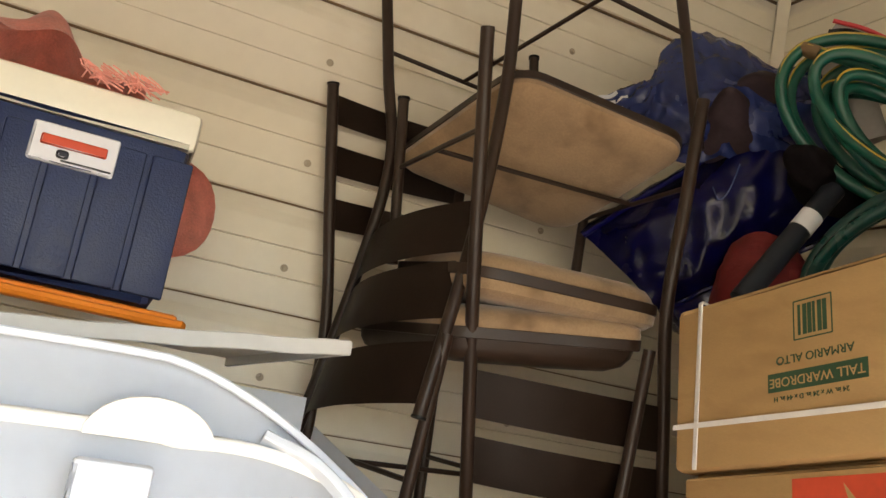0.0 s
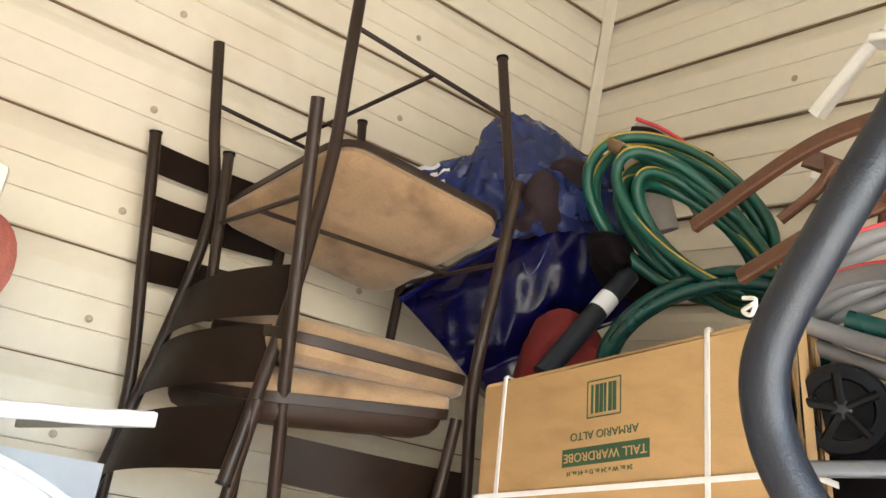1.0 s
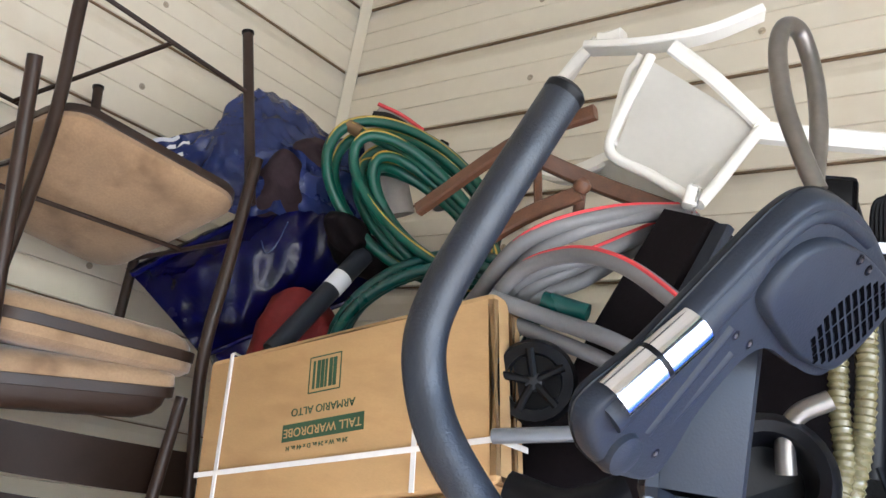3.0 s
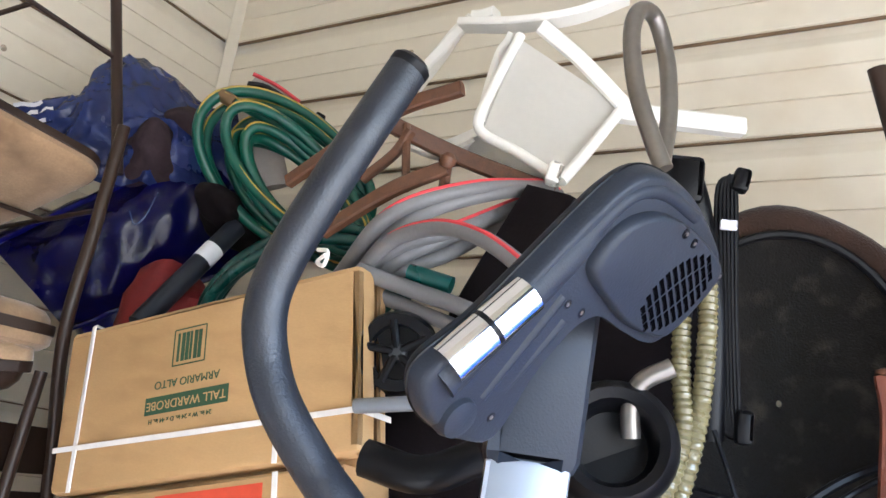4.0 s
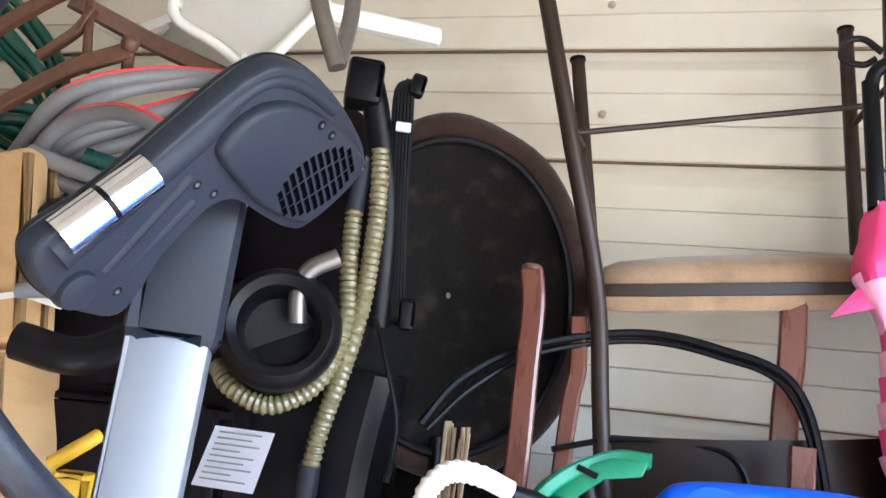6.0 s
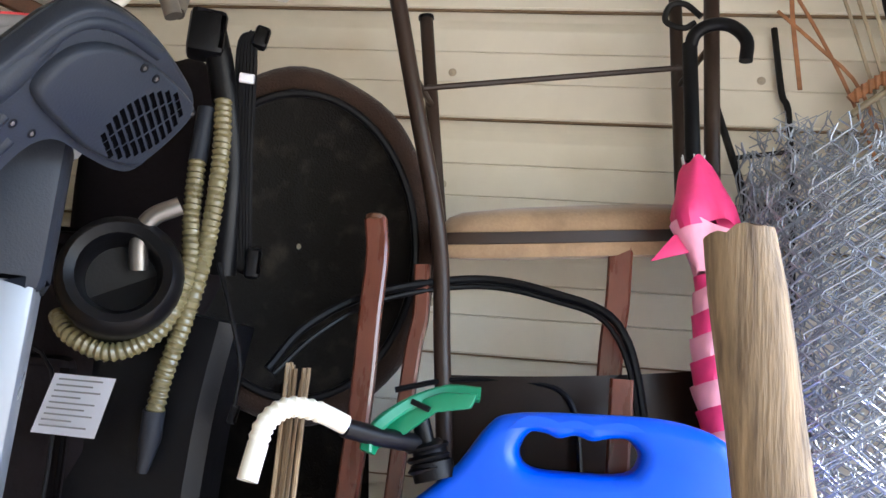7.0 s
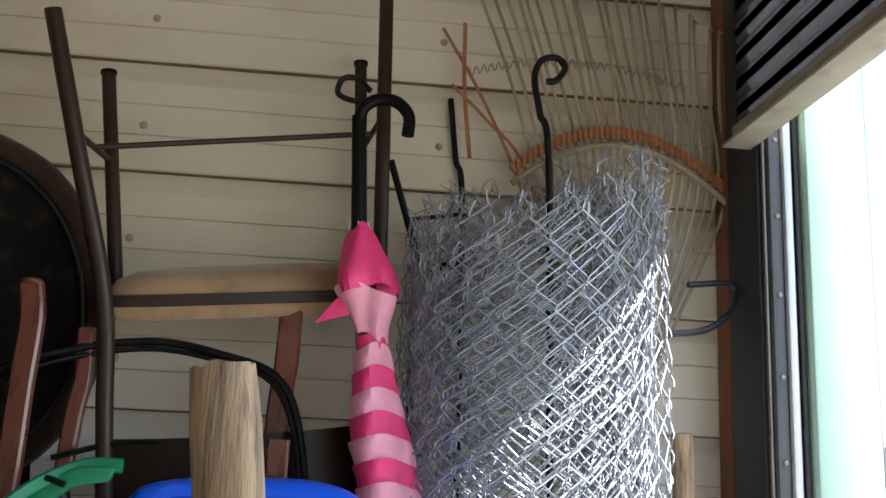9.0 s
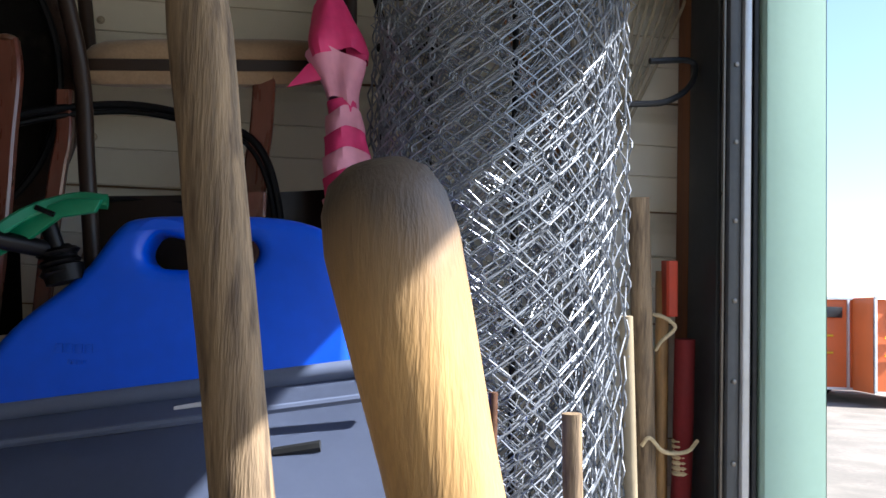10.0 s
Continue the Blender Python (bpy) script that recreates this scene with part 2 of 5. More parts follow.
def tube(pts, r, n=10, closed=False, bm=None, cap=True, flat=None):
    """A round bar along pts; r: radius or one radius a point; flat: (width, height, up) for a flat bar."""
    bm = bm or bmesh.new()
    P = [Vector(p) for p in pts]
    m = len(P)
    R = list(r) if isinstance(r, (list, tuple)) else [r] * m
    rings = []
    up = None
    for i in range(m):
        a = P[(i - 1) % m] if closed or i else P[0]
        c = P[(i + 1) % m] if closed or i < m - 1 else P[-1]
        d = (c - a).normalized()
        if flat:
            s = d.cross(Vector(flat[2])).normalized()
            u = s.cross(d)
            w, h = flat[0] / 2, flat[1] / 2
            e = min(w, h) * 0.35
            ring = [(w, h - e), (w - e, h), (e - w, h), (-w, h - e), (-w, e - h), (e - w, -h), (w - e, -h), (w, e - h)]
            rings.append([bm.verts.new(P[i] + s * x + u * y) for x, y in ring])
            continue
        if up is None:
            up = d.orthogonal().normalized()
        up = (up - d * up.dot(d)).normalized()
        s = d.cross(up)
        rings.append([bm.verts.new(P[i] + (up * math.cos(2 * math.pi * k / n) + s * math.sin(2 * math.pi * k / n)) * R[i]) for k in range(n)])
    q = len(rings[0])
    for i in range(m if closed else m - 1):
        A, B = rings[i], rings[(i + 1) % m]
        for k in range(q):
            bm.faces.new((A[k], A[(k + 1) % q], B[(k + 1) % q], B[k]))
    if cap and not closed:
        bm.faces.new(rings[0])
        bm.faces.new(rings[-1])
    return bm


def slab(o, u, v, w, bevel=0.004, bm=None):
    """A block from corner o along the edges u, v, w, its edges rounded."""
    b = bmesh.new()
    o, u, v, w = Vector(o), Vector(u), Vector(v), Vector(w)
    vs = [b.verts.new(o + u * i + v * j + w * k) for k in (0, 1) for j in (0, 1) for i in (0, 1)]
    for f in ((0, 1, 3, 2), (4, 5, 7, 6), (0, 1, 5, 4), (2, 3, 7, 6), (0, 2, 6, 4), (1, 3, 7, 5)):
        b.faces.new([vs[i] for i in f])
    if bevel:
        bmesh.ops.bevel(b, geom=b.edges[:], offset=bevel, segments=2, affect="EDGES", profile=0.5)
    return join(bm, b)


def join(bm, b):
    if bm is None:
        return b
    me = bpy.data.meshes.new("t")
    b.to_mesh(me)
    b.free()
    bm.from_mesh(me)
    bpy.data.meshes.remove(me)
    return bm


def block(c, size, rot=(0, 0, 0), bevel=0.004, bm=None):
    m = pose(*c, *rot).to_3x3()
    u, v, w = m.col[0] * size[0], m.col[1] * size[1], m.col[2] * size[2]
    return slab(Vector(c) - (u + v + w) / 2, u, v, w, bevel, bm)


def lathe(profile, c, axis=(0, 0, 1), n=20, bm=None):
    """A turned shape: profile of (radius, height) along the axis from c."""
    bm = bm or bmesh.new()
    ax = Vector(axis).normalized()
    a = ax.orthogonal().normalized()
    b = ax.cross(a)
    rings = [[bm.verts.new(Vector(c) + ax * h + (a * math.cos(2 * math.pi * k / n) + b * math.sin(2 * math.pi * k / n)) * max(r, 1e-4)) for k in range(n)] for r, h in profile]
    for A, B in zip(rings, rings[1:]):
        for k in range(n):
            bm.faces.new((A[k], A[(k + 1) % n], B[(k + 1) % n], B[k]))
    bm.faces.new(rings[0])
    bm.faces.new(rings[-1])
    return bm


def prism(outline, o, u, v, w, bevel=0.004, holes=(), seg=2):
    """An outline in the plane of u and v at o, thickened along w, with holes."""
    bm = bmesh.new()
    o, u, v, w = Vector(o), Vector(u), Vector(v), Vector(w)
    edges = []
    for loop in (outline, *holes):
        vs = [bm.verts.new(o + u * a + v * b) for a, b in loop]
        edges += [bm.edges.new((vs[i], vs[(i + 1) % len(vs)])) for i in range(len(vs))]
    bmesh.ops.triangle_fill(bm, edges=edges, use_beauty=True, use_dissolve=False)
    rim = [e for e in bm.edges if len(e.link_faces) == 1]
    r = bmesh.ops.extrude_face_region(bm, geom=bm.faces[:])
    top = [g for g in r["geom"] if isinstance(g, bmesh.types.BMVert)]
    bmesh.ops.translate(bm, verts=top, vec=w)
    bmesh.ops.recalc_face_normals(bm, faces=bm.faces[:])
    if bevel:
        sharp = [e for e in bm.edges if len(e.link_faces) == 2 and e.calc_face_angle(0) > 1.0]
        bmesh.ops.bevel(bm, geom=sharp, offset=bevel, segments=seg, affect="EDGES", profile=0.5)
    return bm


def rounded(w, h, r, n=5):
    out = []
    for cx, cy, a0 in ((w / 2 - r, h / 2 - r, 0), (r - w / 2, h / 2 - r, 90), (r - w / 2, r - h / 2, 180), (w / 2 - r, r - h / 2, 270)):
        out += [(cx + r * math.cos(radians(a0 + 90 * i / n)), cy + r * math.sin(radians(a0 + 90 * i / n))) for i in range(n + 1)]
    return out


def sheet(f, nu, nv, thick=0.0):
    """A surface f(u, v), u and v from 0 to 1, with thickness."""
    bm = bmesh.new()
    g = [[bm.verts.new(f(i / nu, j / nv)) for i in range(nu + 1)] for j in range(nv + 1)]
    for j in range(nv):
        for i in range(nu):
            bm.faces.new((g[j][i], g[j][i + 1], g[j + 1][i + 1], g[j + 1][i]))
    if thick:
        bmesh.ops.solidify(bm, geom=bm.faces[:], thickness=thick)
    return bm


def blob(c, size, rot=(0, 0, 0), amp=0.12, freq=5.0, power=0.6, n=28, seed=0.0):
    """A soft rounded mass: a superellipsoid pushed in and out by noise."""
    bm = bmesh.new()
    m = pose(*c, *rot)

    def sp(x):
        return math.copysign(abs(x) ** power, x)
    g = []
    for j in range(n // 2 + 1):
        la = -math.pi / 2 + math.pi * j / (n // 2)
        row = []
        for i in range(n):
            lo = 2 * math.pi * i / n
            p = Vector((sp(math.cos(la)) * sp(math.cos(lo)) * size[0] / 2, sp(math.cos(la)) * sp(math.sin(lo)) * size[1] / 2, sp(math.sin(la)) * size[2] / 2))
            p *= 1 + amp * noise.noise(p * freq + Vector((seed, seed, 0))) + amp * 0.5 * noise.noise(p * freq * 2.7 + Vector((0, seed, seed)))
            row.append(bm.verts.new(m @ p))
        g.append(row)
    for j in range(n // 2):
        for i in range(n):
            bm.faces.new((g[j][i], g[j][(i + 1) % n], g[j + 1][(i + 1) % n], g[j + 1][i]))
    bmesh.ops.remove_doubles(bm, verts=bm.verts[:], dist=1e-4)
    return bm


def lerp(a, b, t):
    return Vector(a) * (1 - t) + Vector(b) * t

# ---- the unit ----
XB, YA, XL, YF, TOP, P = 2.130, 2.516, -1.45, -1.64, 4.10, 0.305
ZS = 3.50  # a lap seam of the wall sheets

solo("floor", block((0.34, 0.43, -0.05), (3.9, 4.6, 0.1), bevel=0), CONCRETE, "bare grey concrete slab floor of the unit", "floor", kind="structure")
solo("ceiling", block((0.34, 0.43, TOP + 0.04), (3.9, 4.6, 0.08), bevel=0), ROOF, "pale underside of the metal roof", "ceiling", kind="structure")


def panel_mesh(length):
    """One horizontal wall sheet: a recessed lap, a step out, then a flat with two fine creases and a rolled lower lip. Along x, out along -y."""
    prof = [(0, -0.014), (-0.003, -0.009), (-0.026, -0.008), (-0.032, -0.006), (-0.060, 0.012), (-0.066, 0.013), (-0.120, 0.013), (-0.1225, 0.0135), (-0.125, 0.008), (-0.1275, 0.0135), (-0.130, 0.013),
            (-0.205, 0.013), (-0.2075, 0.0135), (-0.210, 0.008), (-0.2125, 0.0135), (-0.215, 0.013), (-P + 0.012, 0.013), (-P + 0.004, 0.015), (-P + 0.0005, 0.013), (-P, 0.0)]
    bm = bmesh.new()
    n = 24
    rows = [[bm.verts.new((length * i / n, -d + 0.0015 * math.sin(i * 1.7 + z * 9), z)) for i in range(n + 1)] for z, d in prof]
    for a, b in zip(rows, rows[1:]):
        for i in range(n):
            bm.faces.new((a[i], a[i + 1], b[i + 1], b[i]))
    me = bpy.data.meshes.new("wall_panel")
    bm.to_mesh(me)
    bm.free()
    me.materials.append(WALL)
    me.shade_smooth()
    me.set_sharp_from_angle(angle=radians(25))
    return me


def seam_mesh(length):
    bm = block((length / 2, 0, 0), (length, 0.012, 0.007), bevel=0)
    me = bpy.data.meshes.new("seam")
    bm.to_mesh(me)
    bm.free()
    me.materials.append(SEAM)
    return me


SCREW_BM = lathe([(0.011, 0), (0.011, 0.0025), (0.006, 0.004), (0.006, 0.008), (0.004, 0.009)], (0, 0, 0), (0, -1, 0), 10)
SCREW_ME = bpy.data.meshes.new("screw")
SCREW_BM.to_mesh(SCREW_ME)
SCREW_BM.free()
SCREW_ME.materials.append(SCREW)


def metal_wall(name, m, length, label, screws):
    """A wall of lapped sheets; m carries the sheet's own frame (along x, facing -y) into the room."""
    back = slab((0, 0.016, 0), (length, 0, 0), (0, 0.08, 0), (0, 0, TOP), 0)
    back.transform(m)
    wall = solo(name, back, BACKING, label, "wall", kind="structure")
    pm, sm = panel_mesh(length), seam_mesh(length)
    k = 0
    z = ZS + 2 * P
    while z > 0:
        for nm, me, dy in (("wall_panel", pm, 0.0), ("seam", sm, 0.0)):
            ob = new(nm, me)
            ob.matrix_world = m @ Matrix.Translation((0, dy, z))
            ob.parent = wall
        for x in screws:
            ob = new("screw", SCREW_ME)
            ob.matrix_world = m @ Matrix.Translation((x, -0.0125, z - 0.183))
            ob.parent = wall
        z -= P
        k += 1
    return wall


metal_wall("wall_back", pose(XL, YA, 0), XB - XL, "cream painted back wall of lapped horizontal metal sheets", [XL * -1 + v for v in (-1.07, -0.29, 0.485, 1.262)])
metal_wall("wall_side", pose(XB, YA, 0, 0, 0, -90), YA - YF + 0.1, "cream painted side wall of lapped horizontal metal sheets", [YA - v for v in (1.60, 0.815, 0.035, -0.745, -1.525)])
solo("trim", block((XB - 0.022, YA - 0.022, TOP / 2), (0.050, 0.030, TOP - 0.01), (0, 0, -45), 0.006), WALL, "cream painted metal strip in the wall corner", "trim", kind="structure")
solo("wall_left", block((XL - 0.05, 0.43, TOP / 2), (0.1, 4.4, TOP), bevel=0), WALL, "cream painted metal wall opposite", "wall", kind="structure")
solo("corner_trim", tube([(XB - 0.014, YA - 0.014, 0.0), (XB - 0.014, YA - 0.014, TOP)], 0.019, 8), WALL, "cream painted metal corner trim", "trim", kind="structure")
# front wall with the doorway
solo("wall_front_jamb", block((1.99, -1.666, TOP / 2), (0.46, 0.153, TOP), bevel=0.004), GREENPAINT, "pale green painted metal door jamb", "wall", kind="structure")
solo("wall_front_header", block((0.18, -1.655, (TOP + 3.30) / 2), (3.155, 0.13, TOP - 3.30), bevel=0.004), GREENPAINT, "pale green painted header over the doorway", "wall", kind="structure")
solo("wall_front_left", block((-1.40, -1.655, 1.65), (0.10, 0.13, 3.295), bevel=0.004), GREENPAINT, "pale green painted jamb of the doorway", "wall", kind="structure")
track = thing("door_track", (1.87, -1.56, 0), "dark steel guide track of the roll-up door", "door track", kind="structure")
part("channel", block((1.925, -1.545, 1.75), (0.175, 0.085, 3.5), bevel=0.004), DARKSTEEL, track)
part("rib", block((1.822, -1.512, 1.75), (0.010, 0.008, 3.5), bevel=0.002), STEEL, track, "worn steel edge")
part("guide", block((1.817, -1.533, 1.75), (0.030, 0.030, 3.5), bevel=0.003), TRACK, track, "grey steel guide")
part("lip", block((1.797, -1.558, 1.75), (0.018, 0.020, 3.5), bevel=0.003), BRIGHTSTEEL, track, "bright worn steel lip")
part("stop", block((1.790, -1.5765, 1.75), (0.014, 0.012, 3.5), bevel=0.002), DARKSTEEL, track)
for i in range(14):
    part("bolt", lathe([(0.006, 0), (0.006, 0.003), (0.003, 0.004)], (1.8005, -1.533, 0.4 + i * 0.19), (-1, 0, 0), 8), STEEL, track, "small steel bolt")
solo("timber_post", block((2.070, -1.545, 1.95), (0.085, 0.075, 3.9), bevel=0.006), POSTWOOD, "red-brown timber post beside the doorway", "post", kind="structure")
curtain = thing("roll_up_door", (0.2, -1.60, 2.7), "half-raised dark ribbed steel roll-up door", "door", kind="structure")
for i in range(10):
    z = 2.735 + i * 0.070
    prof = [(0.0, 0), (0.006, 0.008), (0.009, 0.022), (0.009, 0.048), (0.006, 0.062), (0.0, 0.070)]
    bm = bmesh.new()
    a = [bm.verts.new((-1.33, -1.478 + d, z + h)) for d, h in prof]
    b = [bm.verts.new((1.862, -1.478 + d, z + h)) for d, h in prof]
    for k in range(5):
        bm.faces.new((a[k], b[k], b[k + 1], a[k + 1]))
    bmesh.ops.solidify(bm, geom=bm.faces[:], thickness=0.003)
    part("slat", bm, CURTAIN, curtain)
part("bottom_bar", block((0.27, -1.476, 2.708), (3.20, 0.040, 0.050), bevel=0.006), BARPAINT, curtain, "pale dusty steel bottom bar")
part("bar_flange", block((0.27, -1.468, 2.680), (3.20, 0.075, 0.010), bevel=0.003), BARPAINT, curtain, "pale dusty bar flange")

# ---- outdoors ----
ground = solo("ground", sheet(lambda u, v: Vector(((u - 0.5) * 900, -1.72 - v * 900, -0.06 + 0.04 * noise.noise(Vector((u * 90, v * 90, 0))))), 60, 60), GRAVEL,
              "sunlit pale gravel and dirt yard", "ground", kind="structure")
solo("yard_ground", block((0, 4.2, -0.16), (900, 11.9, 0.1), bevel=0), GRAVEL, "gravel under the building", "ground", kind="structure")


def trailer(x, y, ang, w, label):
    """A boxy moving trailer: body, pale edge trim, doors with latch bars, wheels."""
    m = pose(x, y, -0.2, 0, 0, ang)
    t = thing("cargo_trailer", (x, y, 0.0), label, "trailer", group="trailers in the yard")

    def p(name, bm, ma, lab=""):
        bm.transform(m)
        return part(name, bm, ma, t, lab)
    p("body", block((w / 2, 2.6, 1.52), (w, 5.2, 2.15), bevel=0.03), TRAILER)
    for a, b in (((0.05, 0, 2.58), (w, 0.06, 0.07)), ((0.05, 0, 0.47), (w, 0.06, 0.06))):
        p("trim", block((w / 2, -0.02, a[2]), b, bevel=0.008), BRIGHTSTEEL, "pale metal edge")
    for xx in (0.03, w - 0.03, w * 0.5):
        p("post", block((xx, -0.02, 1.52), (0.06, 0.06, 2.1), bevel=0.008), BRIGHTSTEEL, "pale metal corner post")
    p("vent", block((w * 0.25, -0.04, 2.25), (0.45, 0.05, 0.25), bevel=0.01), DARKSTEEL, "dark vent")
    for z in (1.3, 1.7):
        p("latch", block((w * 0.16, -0.05, z), (0.3, 0.05, 0.05), bevel=0.008), YELLOW, "yellow latch")
    p("sign", block((w * 0.78, -0.035, 1.55), (0.55, 0.03, 0.8), bevel=0.006), PAPER, "white sign panel")
    for xx in (0.12, w - 0.12):
        p("wheel", lathe([(0.08, -0.1), (0.24, -0.1), (0.26, 0), (0.24, 0.1), (0.08, 0.1)], (xx, 3.0, 0.42), (1, 0, 0), 20), BLACK)
    return t


trailer(18.30, -12.45, -97, 2.3, "orange steel cargo trailer with pale trim parked on gravel")
trailer(19.5, -11.75, -99, 1.5, "narrow orange cargo trailer beside another on gravel")

# ---- hidden supports ----


def plain_box(c, size, label):
    b = thing("moving_box", (c[0], c[1], c[2] - size[2] / 2), label, "cardboard box", group="moving boxes")
    part("carton", block(c, size, bevel=0.006), CARD, b)
    part("tape", block((c[0], c[1], c[2] + size[2] / 2 + 0.0005), (0.05, size[1] * 0.98, 0.003), bevel=0), STRAP, b, "pale packing tape")
    return b


plain_box((0.93, 2.07, 0.36), (1.05, 0.80, 0.72), "large brown cardboard box standing on the floor")
plain_box((0.93, 2.07, 1.085), (1.00, 0.78, 0.73), "brown cardboard box stacked under the chairs")
plain_box((1.62, 1.30, 0.40), (0.95, 1.3, 0.80), "large brown cardboard box standing on the floor")
plain_box((1.66, 1.22, 1.04), (0.90, 1.2, 0.48), "brown cardboard box stacked under the hoses")
plain_box((0.06, 1.72, 0.38), (0.95, 0.8, 0.76), "large brown cardboard box standing on the floor")
plain_box((0.06, 1.70, 1.07), (0.90, 0.75, 0.62), "brown cardboard box stacked under the totes")
plain_box((1.70, 0.35, 0.35), (0.8, 0.6, 0.70), "brown cardboard box standing on the floor")
plain_box((1.76, -0.30, 0.32), (0.6, 0.62, 0.64), "brown cardboard box standing on the floor")
plain_box((1.76, -0.30, 0.925), (0.58, 0.6, 0.56), "brown cardboard box stacked under the jug")

# ---- chairs ----


CH = "dining chairs stacked against the walls"


def set_chair(label, tips, seat, tops, out, cushion=0.07, slats=(0.30, 0.55, 0.82), bulge=0.05, tall=0.085, r=0.016, mids=None, base=None, rim_at=None, base_h=None, band=0.026, rung=0.36, corner=0.26):
    """A metal dining chair from its corners, each four: back left, back right, front right, front left. tips: leg ends; seat: frame corners;
    tops: the two ends of the back posts; out: the way the cushion swells; mids: bends of the back posts between seat and top."""
    T, S, B = [Vector(p) for p in tips], [Vector(p) for p in seat], [Vector(p) for p in tops]
    c = sum(S, Vector()) / 4
    o = Vector(out).normalized()
    t = thing("dining_chair", c, label, "chair", CH)
    paths = []
    for i in (0, 1):
        mid = Vector(mids[i]) if mids else lerp(S[i], B[i], 0.5)
        full = spline([T[i], lerp(T[i], S[i], 0.5), S[i], mid, B[i]], 7)
        paths.append(full[14:])
        part("back_post", tube(full, r, 12), BROWN, t)
        part("post_cap", tube([B[i], B[i] + (B[i] - mid).normalized() * 0.006], r * 1.12, 12), BLACK, t)
        part("front_leg", tube([T[3 - i], S[3 - i]], r * 0.92, 12), BROWN, t)
        part("leg_cap", tube([T[3 - i], T[3 - i] + (T[3 - i] - S[3 - i]).normalized() * 0.008], r * 1.08, 12), BLACK, t)
        part("side_rung", tube([lerp(T[i], S[i], rung), lerp(T[3 - i], S[3 - i], rung)], r * 0.42, 8), BROWN, t)
    part("cross_rung", tube([lerp(lerp(T[0], S[0], rung), lerp(T[3], S[3], rung), 0.5), lerp(lerp(T[1], S[1], rung), lerp(T[2], S[2], rung), 0.5)], r * 0.40, 8), BROWN, t)
    back = ((S[0] + S[1]) / 2 - (S[2] + S[3]) / 2).normalized()
    for k in slats:
        def f(u, v):
            q = k + (v - 0.5) * tall / (B[0] - S[0]).length
            x = min(max(q, 0), 1) * (len(paths[0]) - 1)
            j = min(int(x), len(paths[0]) - 2)
            a, b = (lerp(p[j], p[j + 1], x - j) for p in paths)
            return lerp(a, b, 0.025 + 0.95 * u) + back * bulge * 4 * u * (1 - u)
        part("back_slat", sheet(f, 16, 3, 0.006), BROWN, t)

    Q = [Vector(p) for p in rim_at] if rim_at else S
    bh = base_h or cushion * 0.9

    def rim(k, h):
        pts = []
        for a, b in rounded(1, 1, corner, 6):
            p = lerp(lerp(Q[0], Q[1], 0.5 + a * k), lerp(Q[3], Q[2], 0.5 + a * k), 0.5 + b * k)
            pts.append(p + o * (h + 0.003 * noise.noise(p * 9)))
        return pts
    bm = bmesh.new()
    rows = [[bm.verts.new(p) for p in rim(k, h * cushion)] for k, h in ((0.97, -0.12), (1.0, 0.0), (1.03, 0.35), (1.02, 0.65), (0.95, 0.88), (0.78, 1.0), (0.5, 1.08), (0.2, 1.12), (0.05, 1.13))]
    n = len(rows[0])
    for A, C in zip(rows, rows[1:]):
        for i in range(n):
            bm.faces.new((A[i], A[(i + 1) % n], C[(i + 1) % n], C[i]))
    bm.faces.new(rows[0])
    bm.faces.new(rows[-1])
    part("cushion", bm, SUEDE, t, "tan suede seat cushion")
    part("seat_band", tube(rim(1.025, cushion * 0.1), 0, closed=True, flat=(0.008, band, o)), BROWN, t, "dark band round the cushion")
    under = bmesh.new()
    rows = [[under.verts.new(p) for p in rim(k, h)] for k, h in ((1.0, -0.004), (0.985, -0.4 * bh), (0.94, -0.7 * bh), (0.84, -0.9 * bh), (0.5, -bh), (0.05, -1.02 * bh))]
    for A, C in zip(rows, rows[1:]):
        for i in range(n):
            under.faces.new((A[i], A[(i + 1) % n], C[(i + 1) % n], C[i]))
    under.faces.new(rows[-1])
    part("seat_base", under, base or SUEDE, t)
    return t


# upright chair at the back wall, under the others
set_chair("upright brown metal dining chair with tan cushion under stacked chairs",
          [(0.64, 2.44, 1.452), (1.00, 2.45, 1.452), (1.185, 1.80, 1.452), (0.725, 1.95, 1.452)],
          [(0.610, 2.42, 1.975), (0.965, 2.445, 2.03), (1.205, 1.785, 2.030), (0.735, 1.890, 1.972)],
          [(0.491, 2.43, 2.622), (0.925, 2.445, 2.620)], (0, 0, 1), 0.072, slats=(0.45, 0.68, 0.90), bulge=0.02, base=BROWN, corner=0.14,
          rim_at=[(0.672, 2.37, 1.975), (1.10, 2.36, 2.03), (1.205, 1.785, 2.030), (0.735, 1.890, 1.972)])
# upside-down on it, its back to the front
set_chair("upside-down brown metal dining chair with tan cushion on another chair",
          [(0.641, 1.776, 2.639), (1.231, 1.758, 2.654), (1.27, 2.28, 2.60), (0.660, 2.30, 2.60)],
          [(0.750, 1.850, 2.130), (1.240, 1.790, 2.132), (1.255, 2.24, 2.16), (0.715, 2.28, 2.15)],
          [(0.905, 1.985, 1.60), (1.420, 1.915, 1.60)], (0.04, 0, -1), 0.066, slats=(0.52, 0.80), bulge=0.05, tall=0.115, base_h=0.05, rung=0.42, corner=0.18)
